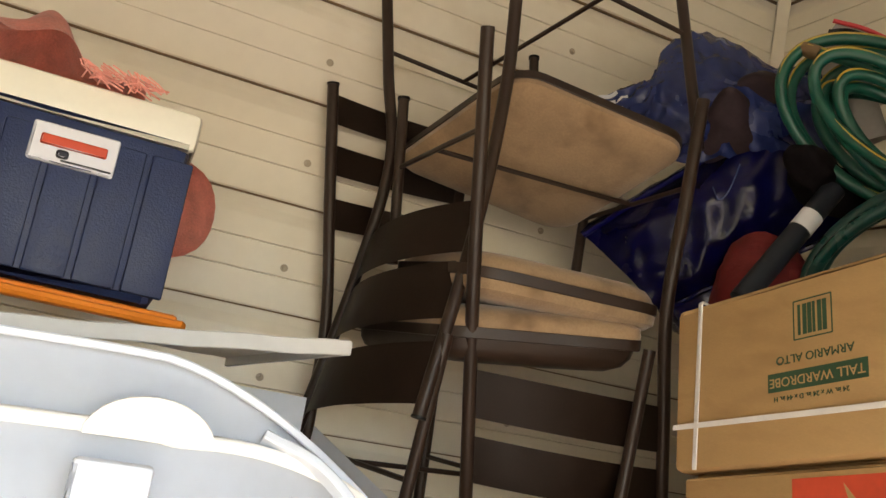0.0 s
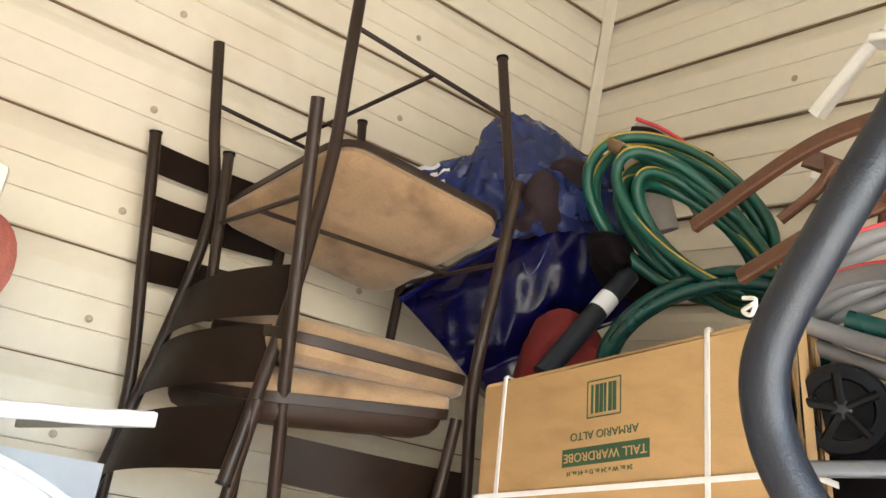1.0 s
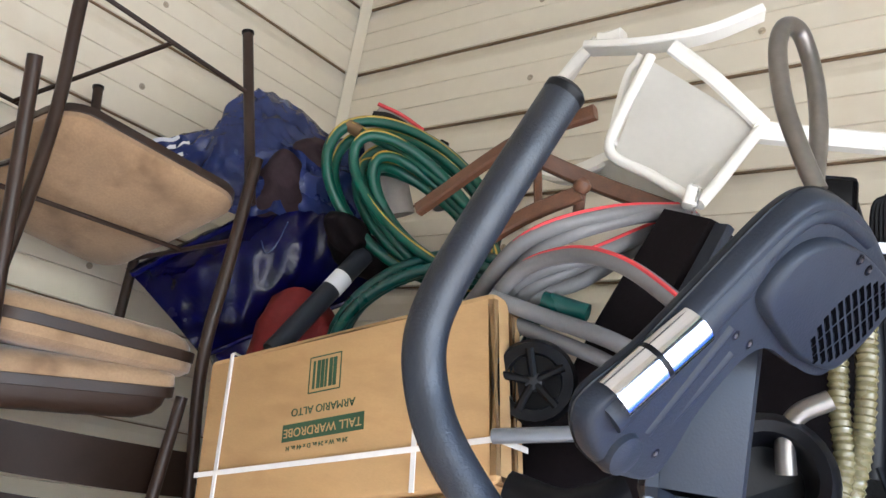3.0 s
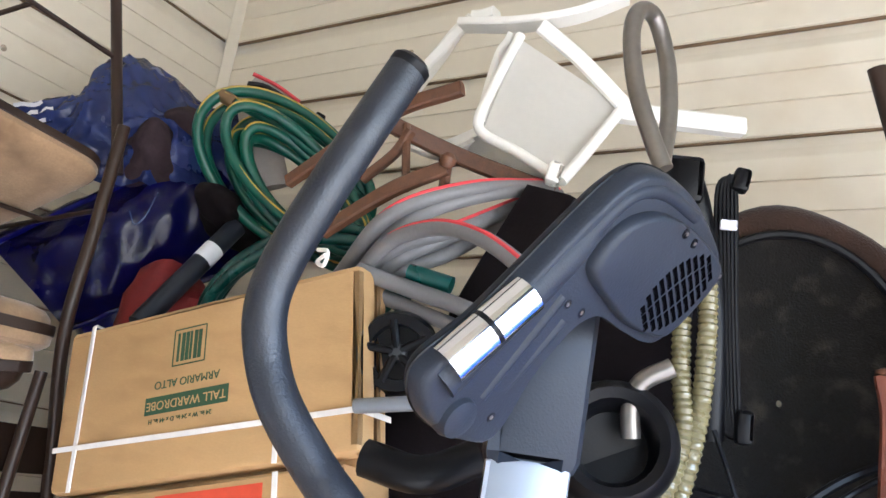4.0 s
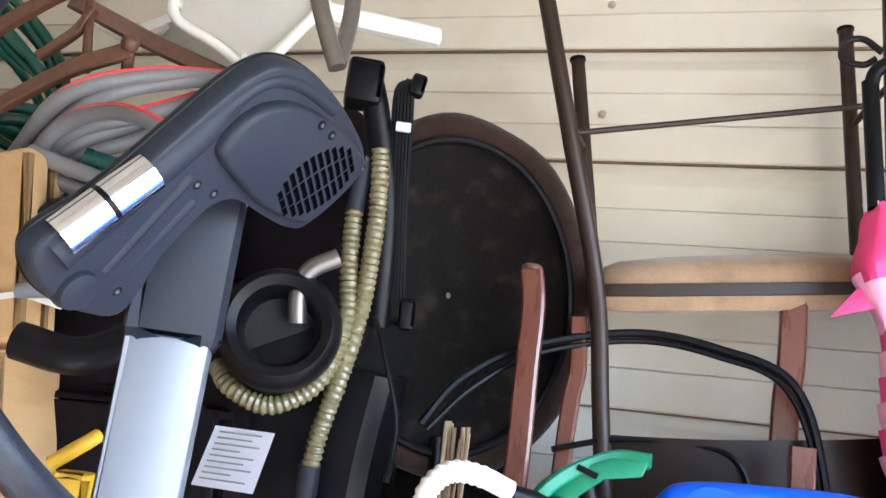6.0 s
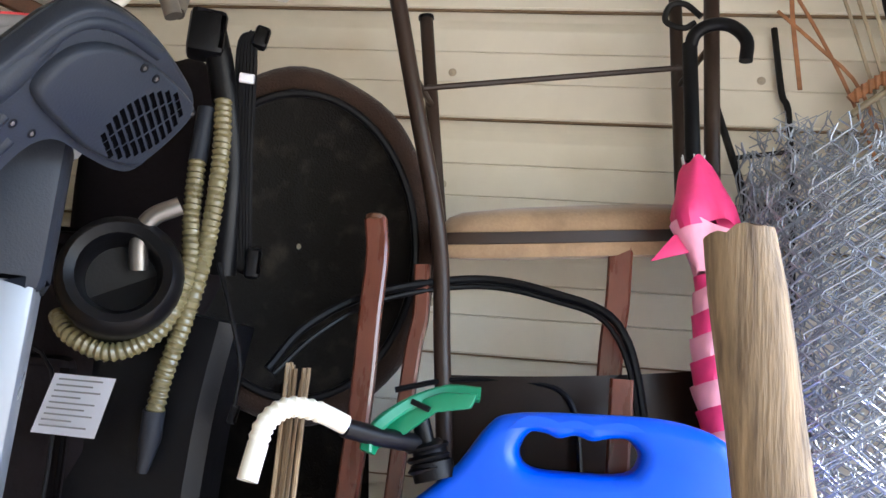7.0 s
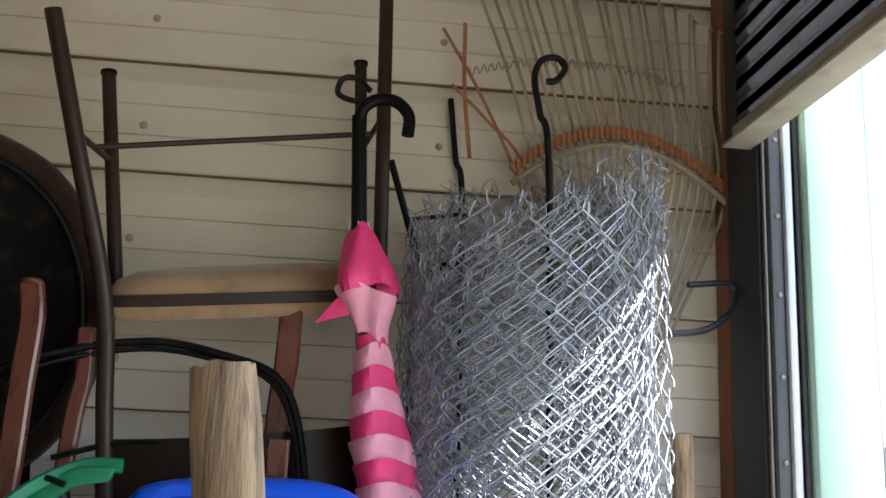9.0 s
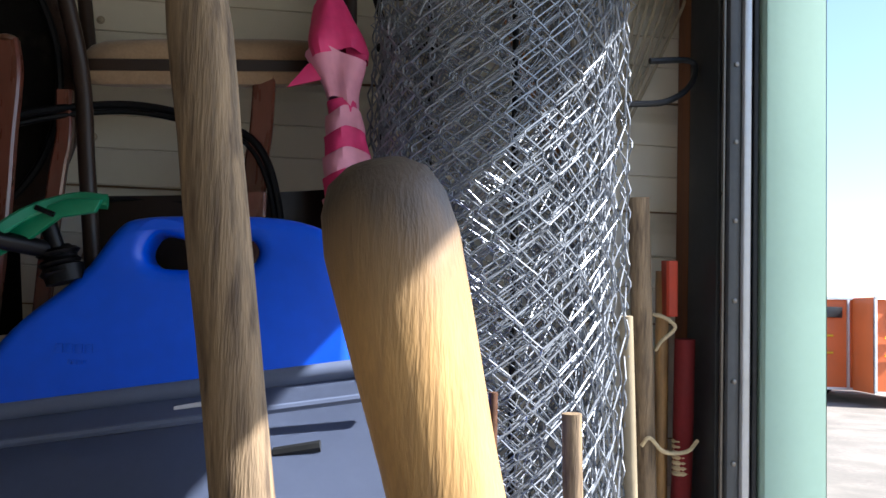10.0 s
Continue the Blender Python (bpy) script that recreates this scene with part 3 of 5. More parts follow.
# upside-down and tilted on top of the stack
set_chair("tilted upside-down brown metal dining chair topping the stack",
          [(0.574, 2.391, 2.930), (0.722, 1.888, 3.100), (1.212, 1.913, 3.043), (1.088, 2.419, 2.901)],
          [(0.681, 2.370, 2.436), (0.783, 1.928, 2.575), (1.300, 1.835, 2.560), (1.135, 2.350, 2.430)],
          [(0.587, 2.392, 1.677), (0.705, 1.890, 1.783)], (-0.243, -0.453, -0.858), 0.055, slats=(0.47, 0.66, 0.885), bulge=0.07, tall=0.125, base=BROWN, base_h=0.022, band=0.03,
          rim_at=[(0.690, 2.355, 2.460), (0.805, 1.925, 2.640), (1.262, 1.825, 2.570), (1.195, 2.260, 2.385)], corner=0.15,
          mids=[(0.655, 2.385, 2.10), (0.765, 1.915, 2.215)])
# upside-down by the side wall
set_chair("upside-down brown metal dining chair by the side wall",
          [(1.600, 0.105, 2.767), (1.870, -0.579, 3.000), (2.060, -0.522, 2.900), (1.920, 0.078, 2.762)],
          [(1.745, -0.030, 2.190), (1.885, -0.606, 2.265), (2.050, -0.560, 2.320), (1.920, -0.004, 2.232)],
          [(1.770, -0.085, 1.690), (1.895, -0.628, 1.740)], (0, 0, -1), 0.055, slats=(0.80,), bulge=0.03, tall=0.20, r=0.0178, rung=0.415, base_h=0.055, corner=0.2,
          mids=[(1.760, -0.056, 1.955), (1.890, -0.615, 2.020)])

# ---- cooler, totes and towel ----
CO = Vector((-0.252, 1.88, 1.895))
U = Vector((1.0, -0.08, -0.015)).normalized()
V = Vector((0.0, 0.0, 1.0))
W = Vector((0.08, 1.0, 0)).normalized()


def cool(a, b, c):
    return CO + U * a + W * b + V * c


cooler = thing("cooler", cool(0.1, 0.15, 0), "navy blue plastic cooler with cream lid on stacked totes", "cooler")
part("body", slab(cool(-0.18, 0.0, 0.0), U * 0.535, W * 0.30, V * 0.335 + U * 0.0, 0.022), NAVY, cooler)
for i in range(6):
    part("rib", slab(cool(-0.15 + i * 0.088, -0.004, 0.02), U * 0.078, W * 0.01, V * 0.27, 0.004), NAVY, cooler)
lid = part("lid", slab(cool(-0.19, -0.012, 0.312), U * 0.555, W * 0.325, V * 0.078, 0.014), CREAM, cooler, "cream plastic lid")
plate = part("badge", slab(cool(0.075, -0.009, 0.222), U * 0.155, W * 0.006, V * 0.075, 0.005), PAPER, cooler, "white rectangular badge")
part("red_bar", slab(cool(0.093, -0.0125, 0.255), U * 0.118, W * 0.004, V * 0.020, 0.003), RED, plate, "red bar on the badge")
part("mark", slab(cool(0.125, -0.0125, 0.235), U * 0.022, W * 0.004, V * 0.016, 0.005), INK, plate, "black mark on the badge")
part("line", slab(cool(0.135, -0.0125, 0.230), U * 0.09, W * 0.004, V * 0.0035, 0.001), INK, plate, "black line on the badge")
part("side_latch", slab(cool(0.352, 0.05, 0.15), U * 0.014, W * 0.035, V * 0.10, 0.004), CREAM, cooler, "cream side handle mount")
tray = thing("orange_tote_lid", cool(0, 0.1, -0.03), "bright orange plastic tote lid under a cooler", "tote lid")
part("panel", slab(cool(-0.30, -0.05, -0.026), U * 0.705, W * 0.42, V * 0.024, 0.010), ORANGE, tray)
part("rim", tube(spline([cool(-0.30, -0.052, -0.02), cool(0.1, -0.055, -0.02), cool(0.385, -0.05, -0.02), cool(0.405, 0.0, -0.02), cool(0.405, 0.36, -0.02)], 6), 0.010, 8), ORANGE, tray)

towel = thing("towel", cool(-0.1, 0.1, 0.36), "coral pink fringed towel draped over the cooler", "towel")


def drape(u, v):
    x = -0.10 + 0.35 * u
    y = 0.0 + 0.31 * v
    h = 0.394 + 0.13 * math.exp(-((x - 0.03) / 0.12) ** 2) * (0.6 + 0.4 * math.sin(v * 5)) + 0.022 * math.sin(u * 15 + v * 4) * (1 - 0.5 * u) + 0.018 * noise.noise(Vector((u * 6, v * 6, 3)))
    return cool(x, y - 0.015 * math.sin(u * 9), max(h, 0.394))


part("cloth", sheet(drape, 40, 26, 0.008), PINK, towel)


def hang(u, v):
    q = -math.pi / 2 + math.pi * v
    x = 0.22 + 0.235 * u * max(0.0, math.cos(q)) ** 0.6 + 0.006 * math.sin(v * 9) * u
    return cool(x, 0.325 + 0.014 * math.sin(u * 14 + v * 3), 0.245 + 0.125 * math.sin(q) * (0.75 + 0.25 * u))


part("hanging_end", sheet(hang, 22, 14, 0.008), PINK, towel)
rnd = random.Random(4)
bm = bmesh.new()
for i in range(60):
    a = cool(0.12 + 0.13 * rnd.random(), -0.02 + 0.02 * rnd.random(), 0.415 + 0.02 * rnd.random())
    tube([a, a + U * 0.025 * (rnd.random() + 0.2) - V * 0.012 - W * 0.006, a + U * 0.05 * rnd.random() - V * (0.012 + 0.02 * rnd.random()) - W * 0.016], 0.0018, 4, bm=bm)
tagged(part("fringe", bm, PINK, towel), kind="stuff")

flat = thing("clear_tote_lid", (0.05, 1.6, 1.84), "warped translucent plastic tote lid sticking out under the cooler", "tote lid")


def lidf(u, v):
    a, b = lerp((-0.62, 1.52, 1.790), (0.385, 1.500, 1.888), u), lerp((-0.62, 2.1, 1.818), (0.30, 2.05, 1.826), u)
    p = lerp(a, b, v)
    p.z += -0.03 * math.sin(math.pi * u) * (1 - v) * 0.4 + 0.0012 * math.sin(u * 40)
    return p


part("panel", sheet(lidf, 30, 10, 0.006), LIDCLEAR, flat)
part("rim", tube([lidf(i / 24, 0) + Vector((0, -0.004, -0.006)) for i in range(25)], 0, flat=(0.010, 0.026, (0, 0, 1))), LIDCLEAR, flat)
part("end_rim", tube([lidf(1, i / 10) + Vector((0.003, 0, -0.006)) for i in range(11)], 0, flat=(0.010, 0.024, (0, 0, 1))), LIDCLEAR, flat)

tote = thing("storage_tote", (0.0, 1.35, 1.38), "white translucent plastic storage tote with handle arch", "storage tote")


def tz(x):
    return 1.818 - 0.03 * max(0.0, -x) - 0.90 * max(0.0, x - 0.06) ** 1.55


def tf(u, v):
    x = -0.55 + 0.99 * u
    p = Vector((x, 1.20 - 0.10 * (1 - v) + 0.12 * max(0, x) ** 2, 1.38 + (tz(x) - 1.38) * v))
    return p


part("front", sheet(tf, 40, 6, 0.006), CLEARISH, tote)
part("rim", tube([tf(i / 40, 1) + Vector((0, -0.012, 0.0)) for i in range(41)], 0, flat=(0.022, 0.010, (0, 0, 1))), CLEARISH, tote, "white rolled rim")
part("lower_rim", tube([tf(i / 40, 0.80 + 0.19 * min(1, max(0, (-0.45 + 0.99 * i / 40 - 0.2) / 0.25))) + Vector((0, -0.010, 0.0)) for i in range(41)], 0, flat=(0.026, 0.016, (0, 0, 1))), WHITE, tote, "white lower rim")
part("base", block((-0.06, 1.52, 1.45), (0.95, 0.62, 0.14), bevel=0.03), CLEARISH, tote)
part("back", sheet(lambda u, v: Vector((-0.55 + 0.99 * u, 1.84 + 0.02 * v, 1.38 + 0.40 * v)), 10, 3, 0.006), CLEARISH, tote)
part("side", sheet(lambda u, v: Vector((0.44 + 0.015 * v, 1.22 + 0.6 * u, 1.38 + 0.27 * v + 0.08 * u * v)), 10, 3, 0.006), CLEARISH, tote)
part("handle_arch", tube(spline([(0.20, 1.185, 1.745), (0.27, 1.17, 1.72), (0.33, 1.16, 1.67), (0.37, 1.155, 1.60)], 6), 0, flat=(0.012, 0.03, (0, -1, 0.4))), CLEARISH, tote, "white moulded handle arch")
part("grip_tab", prism([(0.075 * math.cos(a), 0.05 * math.sin(a)) for a in [math.pi * i / 14 for i in range(15)]], (0.065, 1.150, 1.722), (1, 0.1, 0), (0, 0.1, 1), (0, 0.008, 0), 0.002), WHITE, tote, "round white grip tab")
part("latch", block((0.03, 1.120, 1.675), (0.085, 0.02, 0.05), bevel=0.006), CLEARISH, tote, "pale blue latch")

# ---- cardboard ----
TL, TR, DN = Vector((1.184, 1.680, 2.117)), Vector((1.229, 0.937, 2.287)), Vector((-0.012, -0.078, -0.345))
BU = TR - TL
BN = BU.cross(DN).normalized()
if BN.x < 0:
    BN = -BN
wide, tall = BU.length, DN.length
bu, bd = BU.normalized(), DN.normalized()


def bx(a, b, c=0.0):
    return TL + bu * a + bd * b + BN * c


box = thing("wardrobe_box", bx(wide / 2, tall, 0.05), "strapped flattened brown cardboard wardrobe box with green print", "cardboard box")
part("front_board", slab(bx(0, 0, 0), bu * wide, bd * tall, BN * 0.062, 0.014), CARD, box)
part("rear_board", slab(bx(0.004, 0.004, 0.0605), bu * (wide - 0.002), bd * (tall + 0.020), BN * 0.035, 0.010), CARD, box)
for a in (0.075, wide - 0.165):
    part("strap", tube([bx(a, -0.002, 0.1), bx(a, -0.004, 0.0), bx(a, 0.0, -0.003), bx(a - 0.012, tall, -0.003)], 0, flat=(0.011, 0.003, BN)), STRAP, box, "white plastic strap")
part("strap", tube([bx(0, 0.262, -0.003), bx(wide / 2, 0.272, -0.004), bx(wide + 0.002, 0.280, -0.003), bx(wide + 0.006, 0.281, 0.1)], 0, flat=(0.0025, 0.011, bd)), STRAP, box, "white plastic strap")


def letters(name, text, size, o, u, v, ma, parent, depth=0.0006):
    """A line of lettering from o along u, up along v, in the built-in font."""
    cu = bpy.data.curves.new(name, "FONT")
    cu.body, cu.size, cu.extrude, cu.align_x, cu.align_y = text, size, depth, "CENTER", "CENTER"
    tmp = new("tmp", cu)
    me = bpy.data.meshes.new_from_object(tmp)
    bpy.data.objects.remove(tmp)
    bm = bmesh.new()
    bm.from_mesh(me)
    u, v = Vector(u).normalized(), Vector(v).normalized()
    m = Matrix.Identity(4)
    for i, c in enumerate((u, v, u.cross(v))):
        m.col[i][:3] = c
    m.translation = o
    bm.transform(m)
    return part(name, bm, ma, parent, "", False)


cx = wide * 0.385 + 0.062
part("print_bar", slab(bx(cx - 0.105, 0.186, -0.0008), bu * 0.215, bd * 0.036, BN * 0.001, 0), PRINT, box, "dark green printed bar")
letters("lettering", "TALL WARDROBE", 0.0255, bx(cx + 0.002, 0.204, -0.0012), -bu, bd, CARD, box)
letters("lettering", "ARMARIO ALTO", 0.0235, bx(cx, 0.162, -0.0008), -bu, bd, PRINT, box)
letters("lettering", "24 in. W x 24 in. D x 44 in. H", 0.0135, bx(cx - 0.01, 0.236, -0.0008), -bu, bd, PRINT, box)
for k in range(4):
    o = (bx(cx - 0.042, 0.052, -0.0008), bx(cx - 0.042, 0.128, -0.0008), bx(cx + 0.042, 0.128, -0.0008), bx(cx + 0.042, 0.052, -0.0008))
    part("frame_line", tube([o[k], o[(k + 1) % 4]], 0, flat=(0.0025, 0.001, BN)), PRINT, box)
for k in range(6):
    part("printed_stripe", slab(bx(cx - 0.033 + k * 0.011, 0.060, -0.0008), bu * (0.009 if k % 3 else 0.006), bd * 0.060, BN * 0.001, 0), PRINT, box)
low = thing("printed_box", bx(wide / 2, tall + 0.5, 0.06), "brown cardboard box with red print under a wardrobe box", "cardboard box")
part("carton", slab(bx(0.02, tall + 0.012, 0.014), bu * (wide - 0.06), bd * 0.42, BN * 0.16, 0.006), CARD, low)
part("red_print", slab(bx(wide * 0.38, tall + 0.028, 0.0125), bu * 0.26, bd * 0.15, BN * 0.002, 0), RED, low, "red printed panel")
part("pale_print", prism([(0, 0), (0.05, 0.06), (0.07, 0.04), (0.11, 0.10), (0.08, 0.10), (0.05, 0.085), (0.03, 0.10)], bx(wide * 0.52, tall + 0.04, 0.0120), bu, bd, BN * 0.001, 0), CARD, low)
part("strap", slab(bx(wide - 0.19, tall + 0.012, 0.010), bu * 0.011, bd * 0.42, BN * 0.003, 0), STRAP, low, "white plastic strap")

# ---- behind the wardrobe box: bag, hoses, stool, plastic chair ----
bag = thing("vinyl_bag", (1.35, 1.95, 2.2), "shiny dark blue vinyl bag stuffed and leaning in the corner", "bag")


def bagf(u, v):
    a, b = lerp((1.257, 2.285, 2.384), (1.630, 1.793, 2.830), u), lerp((1.412, 2.039, 2.169), (1.699, 1.718, 2.430), u)
    p = lerp(a, b, v)
    out = Vector((-0.7, -0.7, 0.1))
    p += out * (0.13 * math.sin(math.pi * min(1, v * 1.05)) ** 0.7 * math.sin(math.pi * (0.08 + 0.84 * u)) ** 0.5)
    p += out * (0.020 * noise.noise(Vector((u * 6, v * 4, 1))) + 0.010 * noise.noise(Vector((u * 14 + v * 6, v * 3, 5))))
    return p


part("body", sheet(bagf, 46, 30, 0.01), BLUEBAG, bag)
part("seam", tube([bagf(i / 40, 0.13) + Vector((-0.008, -0.008, 0)) for i in range(41)], 0.009, 8), BLUEBAG, bag)
part("seam", tube([bagf(i / 40, 0.99) for i in range(41)], 0.008, 8), BLUEBAG, bag)
part("back", blob((1.66, 2.10, 2.38), (0.42, 0.34, 0.5), (0, 0, 40), 0.1, 5, 0.7), BLUEBAG, bag)
part("mark", tube(spline([bagf(0.50, 0.42) + Vector((-0.012, -0.012, 0)), bagf(0.50, 0.52) + Vector((-0.012, -0.012, 0)), bagf(0.55, 0.50) + Vector((-0.012, -0.012, 0)), bagf(0.63, 0.36) + Vector((-0.012, -0.012, 0))], 6), 0.0022, 6), BLUEFILM, bag, "pale curved mark")
film = thing("plastic_bag", (1.4, 2.1, 2.6), "crumpled translucent blue plastic bag over dark clothes", "bag")
crest = spline([(1.187, 2.285, 2.692), (1.265, 2.213, 2.778), (1.349, 2.141, 2.848), (1.357, 2.130, 2.933), (1.418, 2.083, 2.991), (1.519, 2.028, 2.975), (1.613, 1.968, 2.920), (1.710, 1.860, 2.909)], 8)


def filmf(u, v):
    x = u * (len(crest) - 1.001)
    p = lerp(lerp(crest[int(x)], crest[int(x) + 1], x - int(x)), lerp((1.168, 2.245, 2.475), (1.664, 1.731, 2.623), u), v)
    ridge = 1 - 2.2 * abs(noise.noise(Vector((u * 5 + v * 2, v * 3, 4))))
    fine = 1 - 2.0 * abs(noise.noise(Vector((u * 13 - v * 5, v * 8 + u * 3, 9))))
    out = Vector((-0.7, -0.7, 0.15))
    return p + out * (0.10 * math.sin(math.pi * 0.85 * v) + (0.045 * ridge + 0.016 * fine) * min(1, v * 4 + 0.25)) + Vector((0, 0, 0.012 * fine * (1 - v)))


part("film", sheet(filmf, 84, 46, 0.003), BLUEFILM, film)
for k in range(4):
    part("print_bar", tube([filmf(0.10 + 0.01 * i + 0.012 * k, 0.22 + 0.10 * k) + Vector((-0.006, -0.006, 0.002)) for i in range((9, 12, 8, 10)[k])], 0, flat=(0.002, 0.011, (0, -0.3, 1))), PAPER, film, "pale printed bar")
clothes = thing("clothes_bundle", (1.461, 1.917, 2.672), "bundle of dark brown clothes in a blue bag", "clothes")
part("garment", blob((1.454, 1.913, 2.660), (0.26, 0.16, 0.17), (0, 14, 40), 0.55, 6, 1.0, 44, 3.0), BROWNCLOTH, clothes)
part("garment", blob((1.534, 1.880, 2.749), (0.22, 0.16, 0.10), (0, 24, 40), 0.55, 7, 1.0, 44, 6.0), BROWNCLOTH, clothes)
sleeve = thing("grey_sleeve", (1.55, 1.72, 2.6), "grey folded sleeve bag with red edge and black strap", "bag")
part("sleeve", tube(spline([(1.531, 1.680, 2.920), (1.593, 1.640, 2.884), (1.646, 1.588, 2.825), (1.684, 1.501, 2.677)], 6), [0.030 + 0.012 * math.sin(i * 0.17) for i in range(19)], 14), GREYBAG, sleeve)
part("flap", tube(spline([(1.526, 1.649, 2.867), (1.562, 1.630, 2.762), (1.616, 1.606, 2.629)], 6), 0.052, 12), GREYBAG, sleeve)
part("red_edge", tube(spline([(1.508, 1.655, 2.929), (1.564, 1.612, 2.915), (1.615, 1.565, 2.884)], 6), 0.0055, 8), REDLINE, sleeve, "red edge")
part("black_strap", tube(spline([(1.495, 1.653, 2.892), (1.530, 1.609, 2.891), (1.601, 1.559, 2.861), (1.655, 1.519, 2.844)], 6), 0, flat=(0.022, 0.006, (0, -1, 0.4))), BLACK, sleeve, "black strap")
part("buckle", block((1.649, 1.512, 2.839), (0.035, 0.03, 0.03), (20, 10, 40), 0.006), BLACK, sleeve, "black buckle")

solo("red_blanket", blob((1.523, 1.784, 2.222), (0.40, 0.26, 0.26), (0, 0, 40), 0.25, 6, 0.8, 28, 5.0), REDCLOTH, "dark red cloth bundle behind the cardboard box", "blanket")
can = thing("grey_tube", (1.295, 1.510, 2.270), "dark grey plastic tube with white label", "tube")
part("tube", tube([(1.312, 1.629, 2.170), (1.505, 1.585, 2.478)], 0.027, 18), GREYCON, can)
part("label", tube([(1.432, 1.602, 2.361), (1.458, 1.596, 2.403)], 0.0276, 18), PAPER, can, "white label band")
solo("black_cloth", blob((1.520, 1.626, 2.502), (0.24, 0.16, 0.11), (10, 12, 30), 0.6, 8, 1.0, 44, 8.0), DARKCLOTH, "black cloth bundle between hoses", "cloth")


def hose(name, pts, r, ma, label, line=None, k=7, closed=False):
    t = thing(name, pts[0], label, "hose")
    path = spline(pts, k, closed)
    part("hose_tube", tube(path, r, 12, closed), ma, t)
    if line:
        up = Vector((-0.75, -0.25, 0.62)).normalized() * r * 0.93
        part("stripe", tube([p + up for p in path], r * 0.28, 6, closed), line, t, "coloured stripe along the hose")
    return t


g = hose("garden_hose", [(1.378, 1.588, 2.786), (1.442, 1.493, 2.743), (1.507, 1.404, 2.687), (1.582, 1.334, 2.623), (1.699, 1.315, 2.587)], 0.0135, GREENHOSE, "loose end of a green garden hose with brass fitting", YELLOWLINE)
part("fitting", tube([(1.374, 1.603, 2.793), (1.393, 1.566, 2.772)], 0.018, 12), BRASS, g, "brown brass hose fitting")


def coil(name, c, u, v, n, r, ma, label, wob=0.06, line=None, seed=0, arc=1.0, start=0.0):
    """A coiled hose: n loops round c in the plane of u and v, each a little off."""
    rr = random.Random(seed)
    c, u, v = Vector(c), Vector(u), Vector(v)
    w = u.cross(v).normalized()
    pts = []
    for k in range(n):
        s, dx, dy, dw = 1 + wob * (rr.random() - 0.5) * 3, rr.uniform(-wob, wob), rr.uniform(-wob, wob), (k - n / 2) * r * 1.5
        for i in range(14):
            a = start + 2 * math.pi * arc * i / 14
            pts.append(c + u * (math.cos(a) * s + dx) + v * (math.sin(a) * s + dy) + w * (dw + 0.02 * math.sin(a * 2 + k)))
    return hose(name, pts, r, ma, label, line, 4)


C0 = Vector((1.517, 1.408, 2.577))
coil("garden_hose", C0, Vector((1.644, 1.282, 2.507)) - C0, Vector((1.450, 1.490, 2.699)) - Vector((1.482, 1.442, 2.568)), 5, 0.0138, GREENHOSE, "coiled green garden hose with yellow stripe piled behind a cardboard box", 0.10, YELLOWLINE, 3)
C1 = Vector((1.550, 1.472, 2.625))
coil("garden_hose", C1, Vector((1.679, 1.323, 2.612)) - C1, Vector((1.464, 1.506, 2.806)) - Vector((1.545, 1.471, 2.639)), 3, 0.0145, GREENHOSE, "dark green garden hose looped loosely above another coil", 0.09, YELLOWLINE, 8)
C2 = Vector((1.549, 1.358, 2.269))
coil("garden_hose", C2, Vector((1.631, 1.143, 2.359)) - C2, Vector((1.488, 1.382, 2.420)) - C2, 4, 0.0150, TEALHOSE, "teal garden hose coil half hidden behind a cardboard box", 0.07, None, 5)

GH = [
    [(1.400, 1.200, 2.200), (1.330, 1.060, 2.300), (1.250, 0.900, 2.389), (1.333, 0.786, 2.465), (1.505, 0.719, 2.533)],
    [(1.420, 1.190, 2.200), (1.345, 1.030, 2.310), (1.275, 0.870, 2.386), (1.380, 0.762, 2.473), (1.535, 0.707, 2.538)],
    [(1.380, 1.100, 2.220), (1.275, 0.935, 2.325), (1.230, 0.795, 2.350), (1.204, 0.672, 2.322), (1.198, 0.570, 2.259), (1.205, 0.480, 2.180)],
    [(1.385, 1.080, 2.240), (1.310, 0.922, 2.339), (1.362, 0.816, 2.396), (1.494, 0.760, 2.492), (1.586, 0.718, 2.545)],
    [(1.400, 1.060, 2.230), (1.325, 0.933, 2.312), (1.369, 0.856, 2.375), (1.492, 0.796, 2.473), (1.607, 0.742, 2.548)],
    [(1.337, 1.037, 2.221), (1.346, 0.935, 2.303), (1.398, 0.857, 2.355), (1.530, 0.816, 2.468)],
    [(1.279, 0.979, 2.287), (1.309, 0.859, 2.254), (1.315, 0.742, 2.221), (1.337, 0.640, 2.180)],
    [(1.304, 0.992, 2.260), (1.330, 0.880, 2.226), (1.338, 0.761, 2.188), (1.362, 0.658, 2.143)],
    [(1.331, 1.004, 2.226), (1.371, 0.882, 2.166), (1.408, 0.773, 2.092)],
]
for i, p in enumerate(GH):
    hose("air_hose", p, (0.0165, 0.0150, 0.0155)[i % 3], GREYHOSE, "grey rubber hose strand draped over the pile" if i % 3 else "grey rubber hose strand with red stripe draped over the pile", REDLINE if i in (0, 2, 3) else None)
solo("hose_tie", tube(spline([(1.165, 0.989, 2.293), (1.159, 0.960, 2.287), (1.163, 0.967, 2.262), (1.170, 0.990, 2.271), (1.151, 0.957, 2.278)], 5), 0.004, 8), STRAP, "white plastic tie round a hose", "tie")

